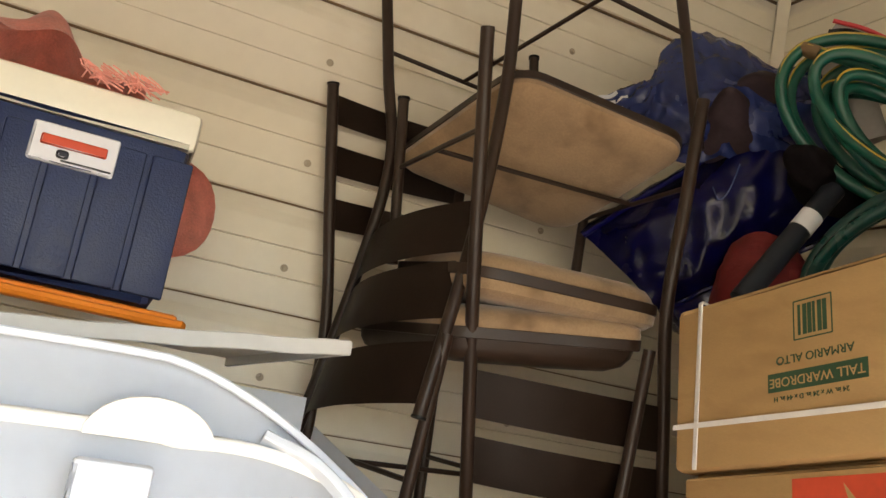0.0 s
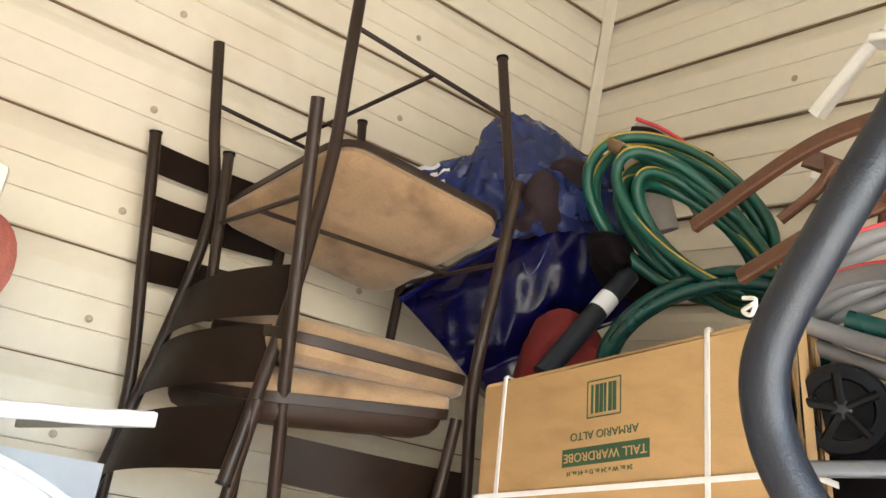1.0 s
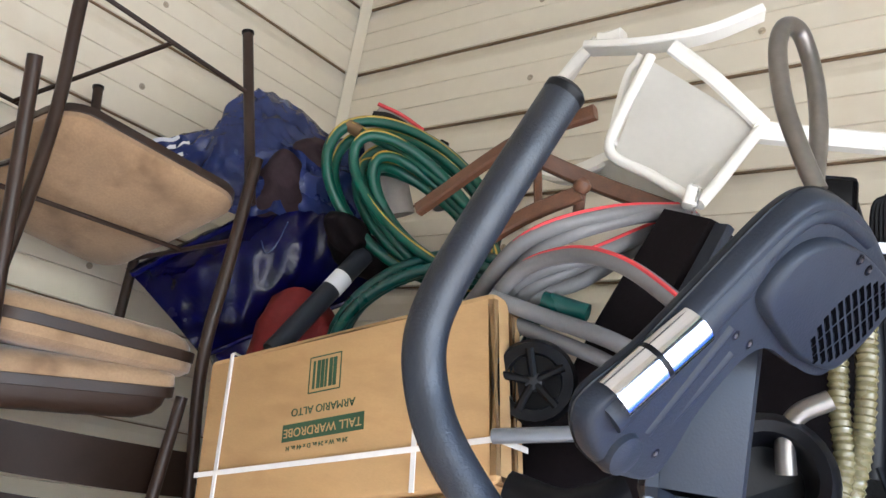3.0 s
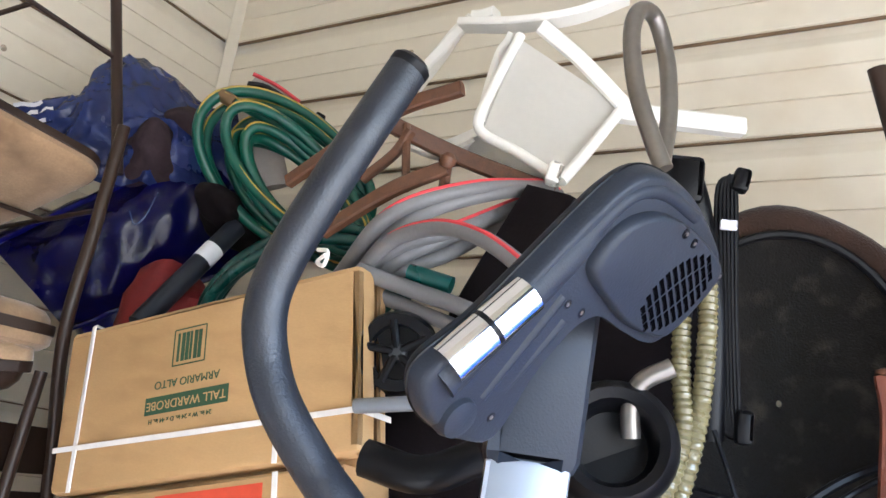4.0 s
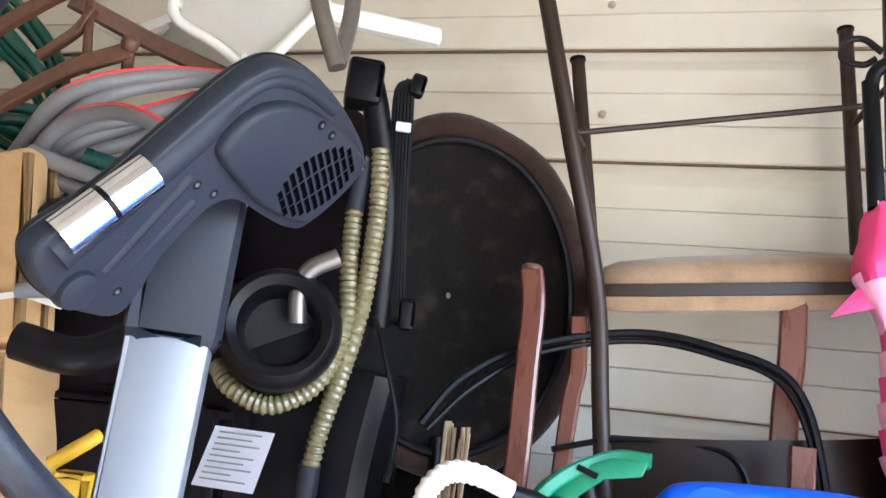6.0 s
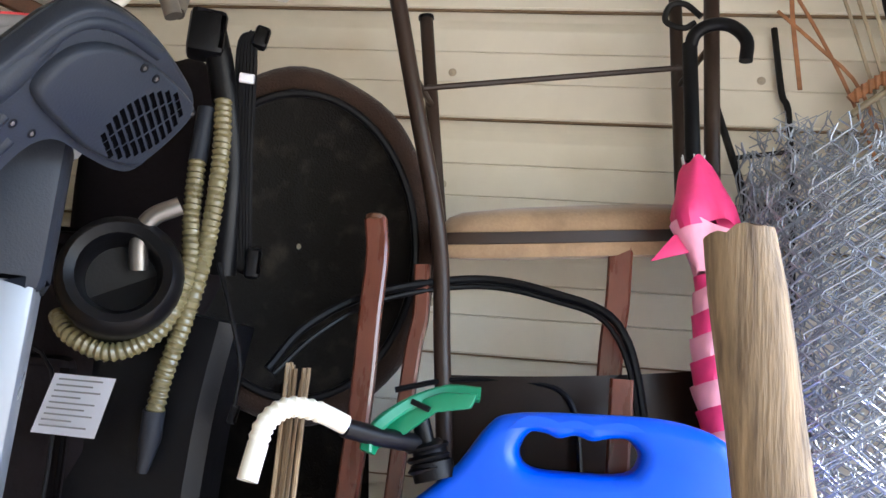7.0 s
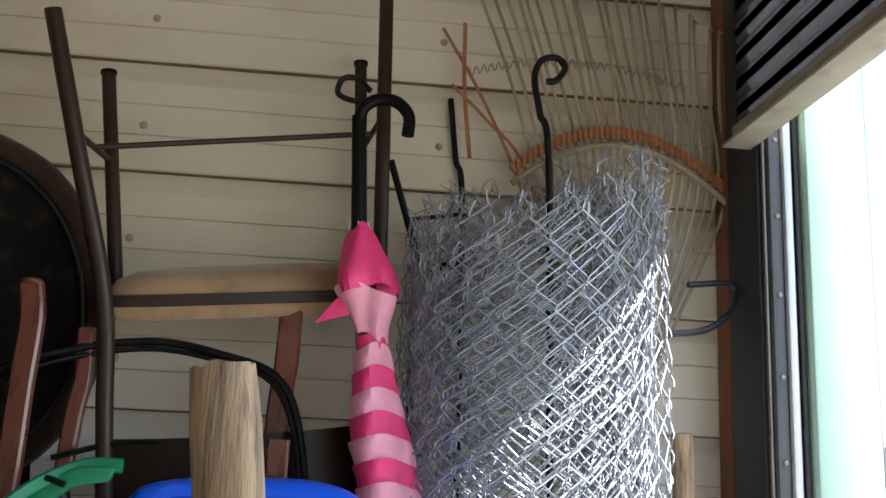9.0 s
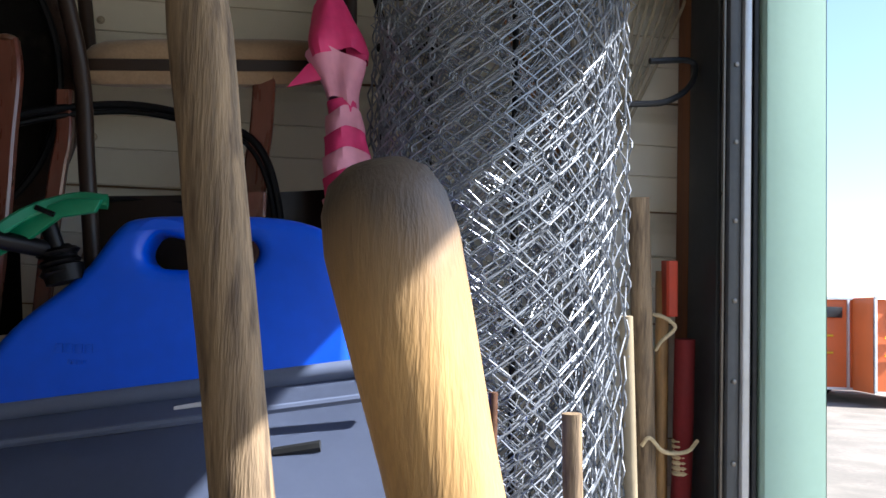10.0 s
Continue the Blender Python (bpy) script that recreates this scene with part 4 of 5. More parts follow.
stool = thing("wooden_stool", (1.309, 0.971, 2.514), "overturned brown wooden stool with curved legs on the hoses", "stool")
for a, b, c, w in (((1.286, 0.806, 2.662), (1.277, 0.971, 2.619), (1.291, 1.224, 2.494), 0.030), ((1.325, 1.007, 2.626), (1.434, 0.881, 2.582), (1.529, 0.702, 2.526), 0.036),
                   ((1.285, 0.814, 2.493), (1.263, 0.922, 2.444), (1.269, 1.078, 2.367), 0.030), ((1.290, 1.021, 2.484), (1.306, 0.961, 2.544), (1.308, 0.931, 2.593), 0.018)):
    part("leg", tube(spline([a, b, c], 8), 0, flat=(0.022, w, (0, -0.3, 1))), RUSTWOOD, stool)
part("stretcher", tube([(1.315, 0.950, 2.610), (1.292, 0.907, 2.455)], 0.009, 8), RUSTWOOD, stool)
part("stretcher", tube([(1.284, 0.814, 2.498), (1.310, 0.830, 2.460)], 0.011, 8), RUSTWOOD, stool)
part("knob", lathe([(0.010, 0), (0.017, 0.01), (0.017, 0.02), (0.008, 0.03)], (1.276, 0.812, 2.489), (0, -0.3, 1), 10), RUSTWOOD, stool)

pc = thing("plastic_chair", (1.559, 0.821, 2.751), "upside-down white plastic garden chair with stained seat", "chair")


def quadsheet(a, b, c, d, th, nu=10, nv=10, sag=0.0, dirn=(0, 0, 1)):
    a, b, c, d = (Vector(p) for p in (a, b, c, d))
    return sheet(lambda u, v: lerp(lerp(a, b, u), lerp(d, c, u), v) + Vector(dirn) * sag * math.sin(math.pi * u) * math.sin(math.pi * v), nu, nv, th)


part("seat", quadsheet((1.527, 0.834, 2.911), (1.646, 0.616, 2.769), (1.500, 0.662, 2.539), (1.470, 0.862, 2.657), 0.012, sag=-0.008, dirn=(0.5, 0.3, 0.4)), WHITE, pc)
part("seat_lip", tube(spline([(1.525, 0.832, 2.918), (1.485, 0.864, 2.760), (1.465, 0.868, 2.662), (1.479, 0.770, 2.602), (1.494, 0.672, 2.539)], 6), 0.012, 10), WHITE, pc)
part("seat_lip", tube(spline([(1.486, 0.668, 2.534), (1.535, 0.645, 2.612), (1.637, 0.616, 2.761)], 6), 0.013, 10), WHITE, pc)
part("back_leg", tube(spline([(1.568, 0.800, 2.957), (1.606, 0.712, 2.879), (1.635, 0.613, 2.771)], 6), 0, flat=(0.045, 0.035, (0, -1, 0.3))), WHITE, pc)
part("arm", tube(spline([(1.652, 1.206, 2.900), (1.637, 1.128, 2.977), (1.607, 1.045, 3.033), (1.606, 0.956, 3.045)], 6), 0, flat=(0.045, 0.030, (0, -1, 0.2))), WHITE, pc)
part("arm_post", tube(spline([(1.542, 0.857, 2.934), (1.551, 0.885, 2.891), (1.530, 0.888, 2.800), (1.483, 0.870, 2.677)], 6), 0, flat=(0.050, 0.018, (0, -1, 0.2))), WHITE, pc)
part("arm_rest", tube(spline([(1.590, 1.040, 3.019), (1.594, 0.879, 2.995), (1.635, 0.751, 3.020), (1.678, 0.645, 3.076)], 6), 0, flat=(0.055, 0.020, (0, 0, 1))), WHITE, pc)
part("leg", tube(spline([(1.640, 0.633, 2.758), (1.745, 0.523, 2.774), (1.851, 0.410, 2.792)], 5), 0, flat=(0.042, 0.042, (0, 0, 1))), WHITE, pc)
part("leg", tube(spline([(1.499, 0.869, 2.664), (1.548, 1.017, 2.658), (1.575, 1.134, 2.703)], 5), 0, flat=(0.042, 0.036, (0, 0, 1))), WHITE, pc)
part("apron", quadsheet((1.470, 0.865, 2.650), (1.495, 0.674, 2.532), (1.598, 0.811, 2.567), (1.553, 1.046, 2.666), 0.008), WHITE, pc)
part("foot", block((1.467, 0.676, 2.543), (0.03, 0.03, 0.05), (10, 10, 30), 0.008), WHITE, pc)

case = thing("black_case", (1.5, 0.75, 2.2), "long black padded case with grey edge leaning on the pile", "case")
part("case_body", tube(spline([(1.448, 0.644, 2.471), (1.424, 0.698, 2.334), (1.411, 0.755, 2.193), (1.405, 0.810, 2.034)], 6), 0, flat=(0.10, 0.15, (0, -1, 0.6))), DARKCLOTH, case)
part("edge", tube(spline([(1.389, 0.572, 2.447), (1.358, 0.614, 2.314), (1.344, 0.659, 2.202)], 6), 0, flat=(0.02, 0.035, (0, -1, 0.6))), GREYCON, case, "grey edge strip")
part("bottle", tube([(1.310, 0.880, 2.292), (1.338, 0.797, 2.273)], 0.017, 12), TEALHOSE, case)
truck = thing("hand_truck", (1.331, 0.886, 2.137), "folded hand truck with black plastic wheel and grey tube", "hand truck")
wc, wn = Vector((1.312, 0.876, 2.134)), Vector((-0.85, -0.5, -0.1)).normalized()
part("tyre", lathe([(0.052, -0.03), (0.072, -0.028), (0.080, 0), (0.072, 0.028), (0.052, 0.03), (0.050, 0.0)], wc, wn, 26), BLACK, truck)
part("hub", lathe([(0.014, -0.034), (0.018, 0.0), (0.016, 0.036), (0.006, 0.04)], wc, wn, 16), DARKSTEEL, truck)
for k in range(5):
    a = wn.orthogonal().normalized()
    b = wn.cross(a)
    d = a * math.cos(k * 1.2566) + b * math.sin(k * 1.2566)
    part("spoke", tube([wc + wn * 0.032, wc + wn * 0.032 + d * 0.06], 0.008, 8), BLACK, truck)
part("frame_tube", tube([(1.210, 0.876, 2.018), (1.247, 0.714, 2.043), (1.300, 0.630, 2.052)], 0.0135, 14), SILVER, truck, "grey steel frame tube")
suit = thing("black_suitcase", (1.52, 0.78, 1.28), "large black fabric suitcase standing behind the exercise machine", "suitcase")
part("shell", block((1.54, 0.80, 1.70), (0.20, 0.55, 0.84), (0, -6, 12), 0.04), DARKCLOTH, suit)
part("pocket", block((1.44, 0.78, 1.62), (0.05, 0.42, 0.50), (0, -6, 12), 0.02), DARKCLOTH, suit)
part("zip", tube(spline([(1.405, 0.56, 1.42), (1.40, 0.58, 1.84), (1.41, 0.80, 1.88), (1.44, 0.98, 1.84), (1.445, 0.99, 1.42)], 6), 0.004, 8), BLACK, suit)
part("bumper", tube(spline([(1.091, 0.749, 1.929), (1.121, 0.660, 1.916), (1.170, 0.595, 1.954)], 6), 0.03, 12), BLACK, suit)

# ---- exercise machine ----
gym = thing("exercise_machine", (0.97, 0.40, 0.0), "grey exercise machine with silver post, console and foam handlebar", "exercise machine")
handle = part("handlebar", tube(spline([(0.670, 0.467, 2.329), (0.650, 0.490, 2.254), (0.634, 0.519, 2.174), (0.624, 0.547, 2.098), (0.623, 0.557, 2.046), (0.634, 0.553, 1.998), (0.647, 0.533, 1.950), (0.674, 0.496, 1.895), (0.700, 0.454, 1.847), (0.776, 0.425, 1.771), (0.916, 0.428, 1.694)], 7), 0.0232, 22), FOAM, gym, "dark foam handlebar grip")
e0, e1 = Vector((0.670, 0.467, 2.329)), Vector((0.667, 0.472, 2.317))
part("end_cap", lathe([(0.0225, 0), (0.0238, 0.002), (0.0238, 0.010), (0.019, 0.015), (0.006, 0.017)], e0, e0 - e1, 22), BLACK, handle, "black end cap")
part("post", slab(Vector((0.930, 0.446, 1.942)) + Vector((-0.005, 0.0, -0.70)) + Vector((0.105, 0.085, 0)), Vector((0.052, -0.092, 0)), Vector((0.085, 0.045, 0)), Vector((-0.0975, -0.079, 0.705)), 0.008), SILVER, gym, "silver painted square post")
part("base", block((1.06, 0.47, 0.06), (0.55, 0.16, 0.10), (0, 0, 30), 0.02), GREYCON, gym)
part("lower_post", slab((1.03, 0.50, 0.05), (0.052, -0.092, 0), (0.085, 0.045, 0), (0.0, 0.0, 1.22), 0.008), SILVER, gym, "silver painted square post")

# console: a rounded wedge seen from its back, on its own axes
KA = Vector((0.720, 0.392, 1.983))
ku = Vector((0.434, -0.475, 0.765)).normalized()
kw = Vector((-0.062, -0.863, -0.501)).normalized()
kv = (Vector((0.899, 0.169, -0.404)) - ku * ku.dot(Vector((0.899, 0.169, -0.404)))).normalized()
kw = kw - ku * kw.dot(ku) - kv * kw.dot(kv)
kw.normalize()


def kp(a, b, c=0.0):
    """A place on the console: a along its long side, b across it, c out towards the front."""
    return KA + ku * a + kv * b + kw * c


def taper(outline, c0, c1, k, ma, name, parent, label="", seg=4):
    """A moulded block: the outline at depth c0 drawn in to k of its size at depth c1."""
    cx, cy = sum(p[0] for p in outline) / len(outline), sum(p[1] for p in outline) / len(outline)
    bm = bmesh.new()
    rows = []
    for i in range(seg + 1):
        t = i / seg
        s = 1 - (1 - k) * (t ** 2.2)
        rows.append([bm.verts.new(kp(cx + (x - cx) * s, cy + (y - cy) * s, c0 + (c1 - c0) * math.sin(t * math.pi / 2))) for x, y in outline])
    n = len(outline)
    for A, B in zip(rows, rows[1:]):
        for i in range(n):
            bm.faces.new((A[i], A[(i + 1) % n], B[(i + 1) % n], B[i]))
    bm.faces.new(rows[0])
    bm.faces.new(rows[-1])
    return part(name, bm, ma, parent, label)


def smooth_loop(pts, k=5):
    return [(p.x, p.y) for p in spline([(a, b, 0) for a, b in pts], k, True)]


body = smooth_loop([(-0.024, 0.012), (-0.016, -0.026), (0.005, -0.042), (0.07, -0.038), (0.13, -0.044), (0.19, -0.052), (0.24, -0.058), (0.28, -0.060), (0.322, -0.050), (0.360, -0.010), (0.395, 0.056), (0.42, 0.138), (0.428, 0.190), (0.410, 0.218), (0.365, 0.229), (0.305, 0.233), (0.274, 0.206), (0.244, 0.150), (0.216, 0.092), (0.184, 0.072), (0.145, 0.075), (0.095, 0.090), (0.055, 0.115), (0.022, 0.125), (0.0, 0.095), (-0.017, 0.056)], 4)
console = taper(body, -0.024, 0.0, 0.94, GREYCON, "console", gym, "charcoal plastic console housing", 6)
taper(body, -0.026, -0.040, 0.86, GREYCON, "console_face", gym)
part("seam_line", tube([kp(a, b, -0.025) for a, b in body], 0.0018, 6, True), BLACK, console, "dark seam between the housing halves")
hump = smooth_loop([(0.208, 0.008), (0.222, -0.014), (0.262, -0.022), (0.298, -0.010), (0.334, 0.022), (0.374, 0.084), (0.406, 0.158), (0.411, 0.196), (0.368, 0.212), (0.308, 0.215), (0.282, 0.196), (0.244, 0.132), (0.224, 0.074)], 4)
taper(hump, -0.004, 0.014, 0.90, GREYCON, "speaker_hump", console, "", 5)
for i in range(11):
    q = (i - 5) / 5.7
    h = 0.094 * math.sqrt(max(0.14, 1 - q * q))
    for s0, s1 in ((-0.5, -0.20), (-0.16, 0.16), (0.20, 0.5)):
        part("vent_slot", slab(kp(0.262 + i * 0.0118, 0.136 + i * 0.002 + h * s0, 0.0118), ku * 0.0078, kv * h * (s1 - s0), kw * 0.0030, 0.0008), VOID, console, "black vent slot")
for a, b, c in ((0.322, -0.018, -0.002), (0.349, 0.061, 0.0125), (0.361, 0.089, 0.0125), (0.167, -0.010, -0.003), (0.175, 0.028, -0.003), (0.041, 0.090, -0.003), (-0.002, 0.070, -0.008), (0.403, 0.190, 0.010), (0.190, 0.058, -0.003)):
    part("screw_recess", lathe([(0.0064, 0), (0.0064, 0.003), (0.0040, 0.0035), (0.0030, 0.001)], kp(a, b, c), kw, 12), BLACK, console, "recessed screw")
    part("screw_head", lathe([(0.0028, 0), (0.0028, 0.0040), (0.0015, 0.0044)], kp(a, b, c), kw, 8), STEEL, console, "steel screw head")
part("pod", tube([kp(0.008, -0.010, -0.014), kp(0.10, -0.016, -0.014), kp(0.20, -0.026, -0.014), kp(0.27, -0.036, -0.016)], [0.026, 0.024, 0.022, 0.016], 24), GREYCON, console)
part("pod_ridge", tube([kp(0.040, 0.052, -0.006), kp(0.172, 0.012, -0.004)], 0.0085, 14), GREYCON, console)
part("pod_ridge", tube([kp(0.046, 0.078, -0.010), kp(0.165, 0.048, -0.006)], 0.0095, 14), GREYCON, console)
part("top_ridge", tube(spline([kp(0.20, -0.030, -0.006), kp(0.268, -0.040, -0.005), kp(0.310, -0.030, -0.005), kp(0.345, 0.005, -0.005), kp(0.385, 0.075, -0.005)], 6), 0.0095, 14), GREYCON, console)
part("lower_knob", lathe([(0.024, -0.02), (0.026, 0.004), (0.022, 0.014), (0.010, 0.017)], kp(0.006, 0.046, -0.008), kw, 24), GREYCON, console)
for a, w in ((0.020, 0.054), (0.080, 0.054)):
    part("chrome_ring", tube([kp(a, -0.028, -0.004), kp(a + w, -0.028, -0.004)], 0.0222, 28), CHROME, console, "chrome clamp ring")
part("ring_gap", tube([kp(0.073, -0.028, -0.004), kp(0.081, -0.028, -0.004)], 0.0208, 24), BLACK, console)
# neck from console to post
pl = Vector((0.930, 0.446, 1.942))
part("neck", slab(pl + Vector((-0.004, 0.010, -0.012)), Vector((0.060, -0.106, 0)), Vector((0.094, 0.050, 0)), Vector((-0.022, -0.018, 0.225)), 0.022), GREYCON, gym, "charcoal plastic neck")

# ---- vacuum cleaner ----
vac = thing("vacuum_cleaner", (1.50, 0.42, 0.70), "black upright vacuum cleaner with amber ribbed hose", "vacuum cleaner")
part("body", tube(spline([(1.56, 0.50, 0.72), (1.56, 0.50, 1.3), (1.56, 0.49, 1.75), (1.55, 0.46, 1.98)], 5), 0, flat=(0.34, 0.14, (-1, 0, 0))), BLACK, vac)
# black mass added to fill the dark area behind, not a known part
part("dust_bag", blob((1.634, 0.557, 2.219), (0.16, 0.34, 0.62), (0, 0, 0), 0.12, 5, 0.7, 28, 2.0), DARKCLOTH, vac)
part("canister", tube([(1.499, 0.531, 2.030), (1.415, 0.480, 2.015)], 0.098, 28), BLACK, vac)
part("handle_stem", tube(spline([(1.576, 0.363, 2.054), (1.537, 0.361, 2.272), (1.481, 0.380, 2.436), (1.452, 0.398, 2.516)], 6), 0.026, 14), BLACK, vac)
part("grip", tube(spline([(1.253, 0.373, 2.443), (1.245, 0.397, 2.502), (1.237, 0.427, 2.590), (1.242, 0.446, 2.693), (1.269, 0.447, 2.757), (1.320, 0.436, 2.769), (1.352, 0.419, 2.694), (1.345, 0.405, 2.587), (1.294, 0.392, 2.469)], 6), 0.0155, 14), STEEL, vac, "dull steel loop grip")
part("top_block", block((1.453, 0.407, 2.499), (0.07, 0.07, 0.09), (0, 0, 25), 0.012), BLACK, vac)
part("cord_hook", block((1.484, 0.310, 2.510), (0.03, 0.03, 0.045), (10, 0, 25), 0.008), BLACK, vac)
part("cord_hook", block((1.575, 0.304, 2.081), (0.03, 0.03, 0.06), (0, 0, 25), 0.008), BLACK, vac)
for k in range(6):
    part("cord_loop", tube(spline([(1.474, 0.325, 2.519), Vector((1.480, 0.351, 2.482)) + Vector((0.001, -0.0065, 0)) * k, Vector((1.530, 0.346, 2.271)) + Vector((0.001, -0.0055, 0)) * k, Vector((1.575, 0.341, 2.089)) + Vector((0.001, -0.0055, 0)) * k, (1.582, 0.313, 2.059)], 6), 0.0048, 8), BLACK, vac, "black power cord loop")
part("cord_clip", block((1.480, 0.326, 2.425), (0.012, 0.03, 0.018), (0, 0, 20), 0.003), PAPER, vac, "pale cord clip")


def ribbed(pts, r, pitch, ma, parent, name):
    """A corrugated hose: the radius swings along the path."""
    path = spline(pts, 26)
    fine, d = [path[0]], 0.0
    for a, b in zip(path, path[1:]):
        fine.append(b)
    total = 0.0
    R = []
    for i, p in enumerate(fine):
        if i:
            total += (p - fine[i - 1]).length
        R.append(r * (1 + 0.11 * math.sin(2 * math.pi * total / pitch)))
    return part(name, tube(fine, R, 12), ma, parent, "amber translucent ribbed hose")


ribbed([(1.457, 0.358, 2.370), (1.455, 0.347, 2.281), (1.447, 0.342, 2.161), (1.444, 0.348, 2.055), (1.449, 0.371, 1.941), (1.460, 0.398, 1.848), (1.469, 0.410, 1.782)], 0.0165, 0.0125, GOLDHOSE, vac, "ribbed_hose")
ribbed([(1.451, 0.389, 2.246), (1.440, 0.380, 2.146), (1.430, 0.366, 2.051), (1.421, 0.380, 1.967), (1.418, 0.415, 1.912), (1.403, 0.479, 1.880), (1.393, 0.549, 1.903), (1.417, 0.596, 1.939)], 0.0165, 0.0125, GOLDHOSE, vac, "ribbed_hose")
part("hose_cuff", tube([(1.453, 0.386, 2.352), (1.452, 0.389, 2.244)], 0.017, 14), GREYCON, vac)
part("crevice_tool", tube([(1.468, 0.411, 1.786), (1.476, 0.415, 1.736), (1.485, 0.426, 1.675)], [0.020, 0.020, 0.010], 14), GREYCON, vac)
part("lever", tube(spline([(1.386, 0.438, 2.026), (1.376, 0.439, 2.077), (1.373, 0.422, 2.118), (1.389, 0.379, 2.147)], 5), 0.0165, 14), STEEL, vac, "shiny lever")
part("motor_ring", lathe([(0.062, -0.07), (0.062, -0.01), (0.072, 0.016), (0.088, 0.024), (0.102, 0.012), (0.108, -0.012), (0.106, -0.09)], (1.354, 0.454, 2.012), (-0.9, -0.4, 0.1), 30), BLACK, vac)
part("rating_label", quadsheet((1.356, 0.545, 1.836), (1.369, 0.439, 1.835), (1.376, 0.466, 1.732), (1.362, 0.576, 1.734), 0.0015, 2, 2), PAPER, vac, "white rating label with grey bars")
for k in range(9):
    a, b = lerp((1.354, 0.540, 1.827), (1.357, 0.568, 1.742), k / 8.6), lerp((1.365, 0.450, 1.827), (1.370, 0.472, 1.741), k / 8.6)
    part("label_bar", tube([lerp(a, b, 0.06), lerp(a, b, (0.9, 0.75, 0.93, 0.6)[k % 4])], 0, flat=(0.001, 0.0028, (0, -0.2, 1))), GREYHOSE, vac, "grey printed bar")
part("loose_cord", tube(spline([(1.459, 0.324, 2.059), (1.461, 0.292, 1.979), (1.466, 0.261, 1.881), (1.469, 0.262, 1.802)], 6), 0.0045, 8), BLACK, vac)
part("plug", block((1.471, 0.263, 1.792), (0.016, 0.016, 0.035), (10, 0, 10), 0.004), BLACK, vac)
part("foot", block((1.52, 0.46, 0.745), (0.32, 0.34, 0.09), (0, 0, 0), 0.03), BLACK, vac)

# ---- saucer chair behind the vacuum ----
sc = thing("saucer_chair", (1.74, 0.27, 1.80), "folded black mesh saucer chair with brown plush rim", "chair")
DC, DU, DV = Vector((1.735, 0.265, 2.150)), Vector((0.10, -0.262, -0.01)), Vector((0.055, 0.010, -0.362))
DN2 = DU.cross(DV).normalized()
if DN2.x > 0:
    DN2 = -DN2
bm = bmesh.new()
rows = []
for j in range(11):
    q = max(0.02, j / 10)
    rows.append([bm.verts.new(DC + (DU * math.cos(a) + DV * math.sin(a)) * q * 0.90 - DN2 * (0.10 * (1 - q * q)) + DN2 * 0.006 * noise.noise(Vector((math.cos(a) * q * 6, math.sin(a) * q * 6, 0)))) for a in [2 * math.pi * i / 48 for i in range(48)]])
for A, B in zip(rows, rows[1:]):
    for i in range(48):
        bm.faces.new((A[i], A[(i + 1) % 48], B[(i + 1) % 48], B[i]))
part("bowl", bm, MESHCLOTH, sc)
ring = [2 * math.pi * i / 64 for i in range(64)]
part("plush_rim", tube([DC + (DU * math.cos(a) + DV * math.sin(a)) * 0.965 - DN2 * 0.03 + Vector((0.004 * math.sin(a * 9), 0, 0.004 * math.cos(a * 7))) for a in ring], 0.034, 12, True), PLUSH, sc, "brown plush rim")
part("ring_frame", tube([DC + (DU * math.cos(a) + DV * math.sin(a)) * 0.89 + DN2 * 0.004 for a in ring], 0.009, 8, True), BLACK, sc, "black tubular ring")
part("leg", tube(spline([DC + DV * 0.8, (1.76, 0.24, 1.3), (1.72, 0.2, 0.72)], 5), 0.011, 10), BLACK, sc)

part("cover", quadsheet((1.860, 0.616, 1.897), (1.860, 0.115, 1.882), (1.860, 0.086, 1.603), (1.860, 0.560, 1.541), 0.02, 14, 10, 0.04, (-1, 0, 0)), MESHCLOTH, sc, "black folded cloth cover")

# ---- wooden chair legs, cables ----
wood = thing("wooden_chair", (1.70, -0.15, 1.21), "upturned reddish-brown wooden chair with curved legs", "chair")
part("leg", tube(spline([(1.660, 0.088, 2.201), (1.660, 0.077, 2.129), (1.655, 0.078, 2.002), (1.650, 0.077, 1.846), (1.640, 0.082, 1.652), (1.63, 0.09, 1.35)], 6), 0, flat=(0.028, 0.044, (0, -1, 0.05))), REDWOOD, wood)
part("leg_tip", lathe([(0.012, 0), (0.021, 0.004), (0.020, 0.012), (0.012, 0.016)], (1.660, 0.088, 2.197), (0, 0, 1), 12), RUSTWOOD, wood, "worn brown leg end")
part("leg", tube(spline([(1.760, 0.001, 2.129), (1.760, -0.005, 2.021), (1.760, 0.007, 1.902), (1.76, 0.03, 1.35)], 6), 0, flat=(0.026, 0.034, (0, -1, 0.05))), REDWOOD, wood)
part("leg", tube(spline([(1.855, -0.412, 2.230), (1.853, -0.410, 2.085), (1.850, -0.401, 1.931), (1.84, -0.40, 1.35)], 6), 0, flat=(0.028, 0.052, (0, -1, 0.05))), REDWOOD, wood)
part("leg", tube(spline([(1.70, -0.42, 1.92), (1.70, -0.42, 1.6), (1.70, -0.42, 1.35)], 5), 0, flat=(0.028, 0.045, (0, -1, 0.05))), REDWOOD, wood)
part("seat", block((1.735, -0.16, 1.33), (0.36, 0.62, 0.05), (0, 0, 0), 0.015), REDWOOD, wood)
part("apron", block((1.735, -0.16, 1.27), (0.32, 0.56, 0.09), (0, 0, 0), 0.008), REDWOOD, wood)


def cable(pts, r, label, ma=BLACK):
    return solo("cable", tube(spline(pts, 7), r, 8), ma, label, "cable")


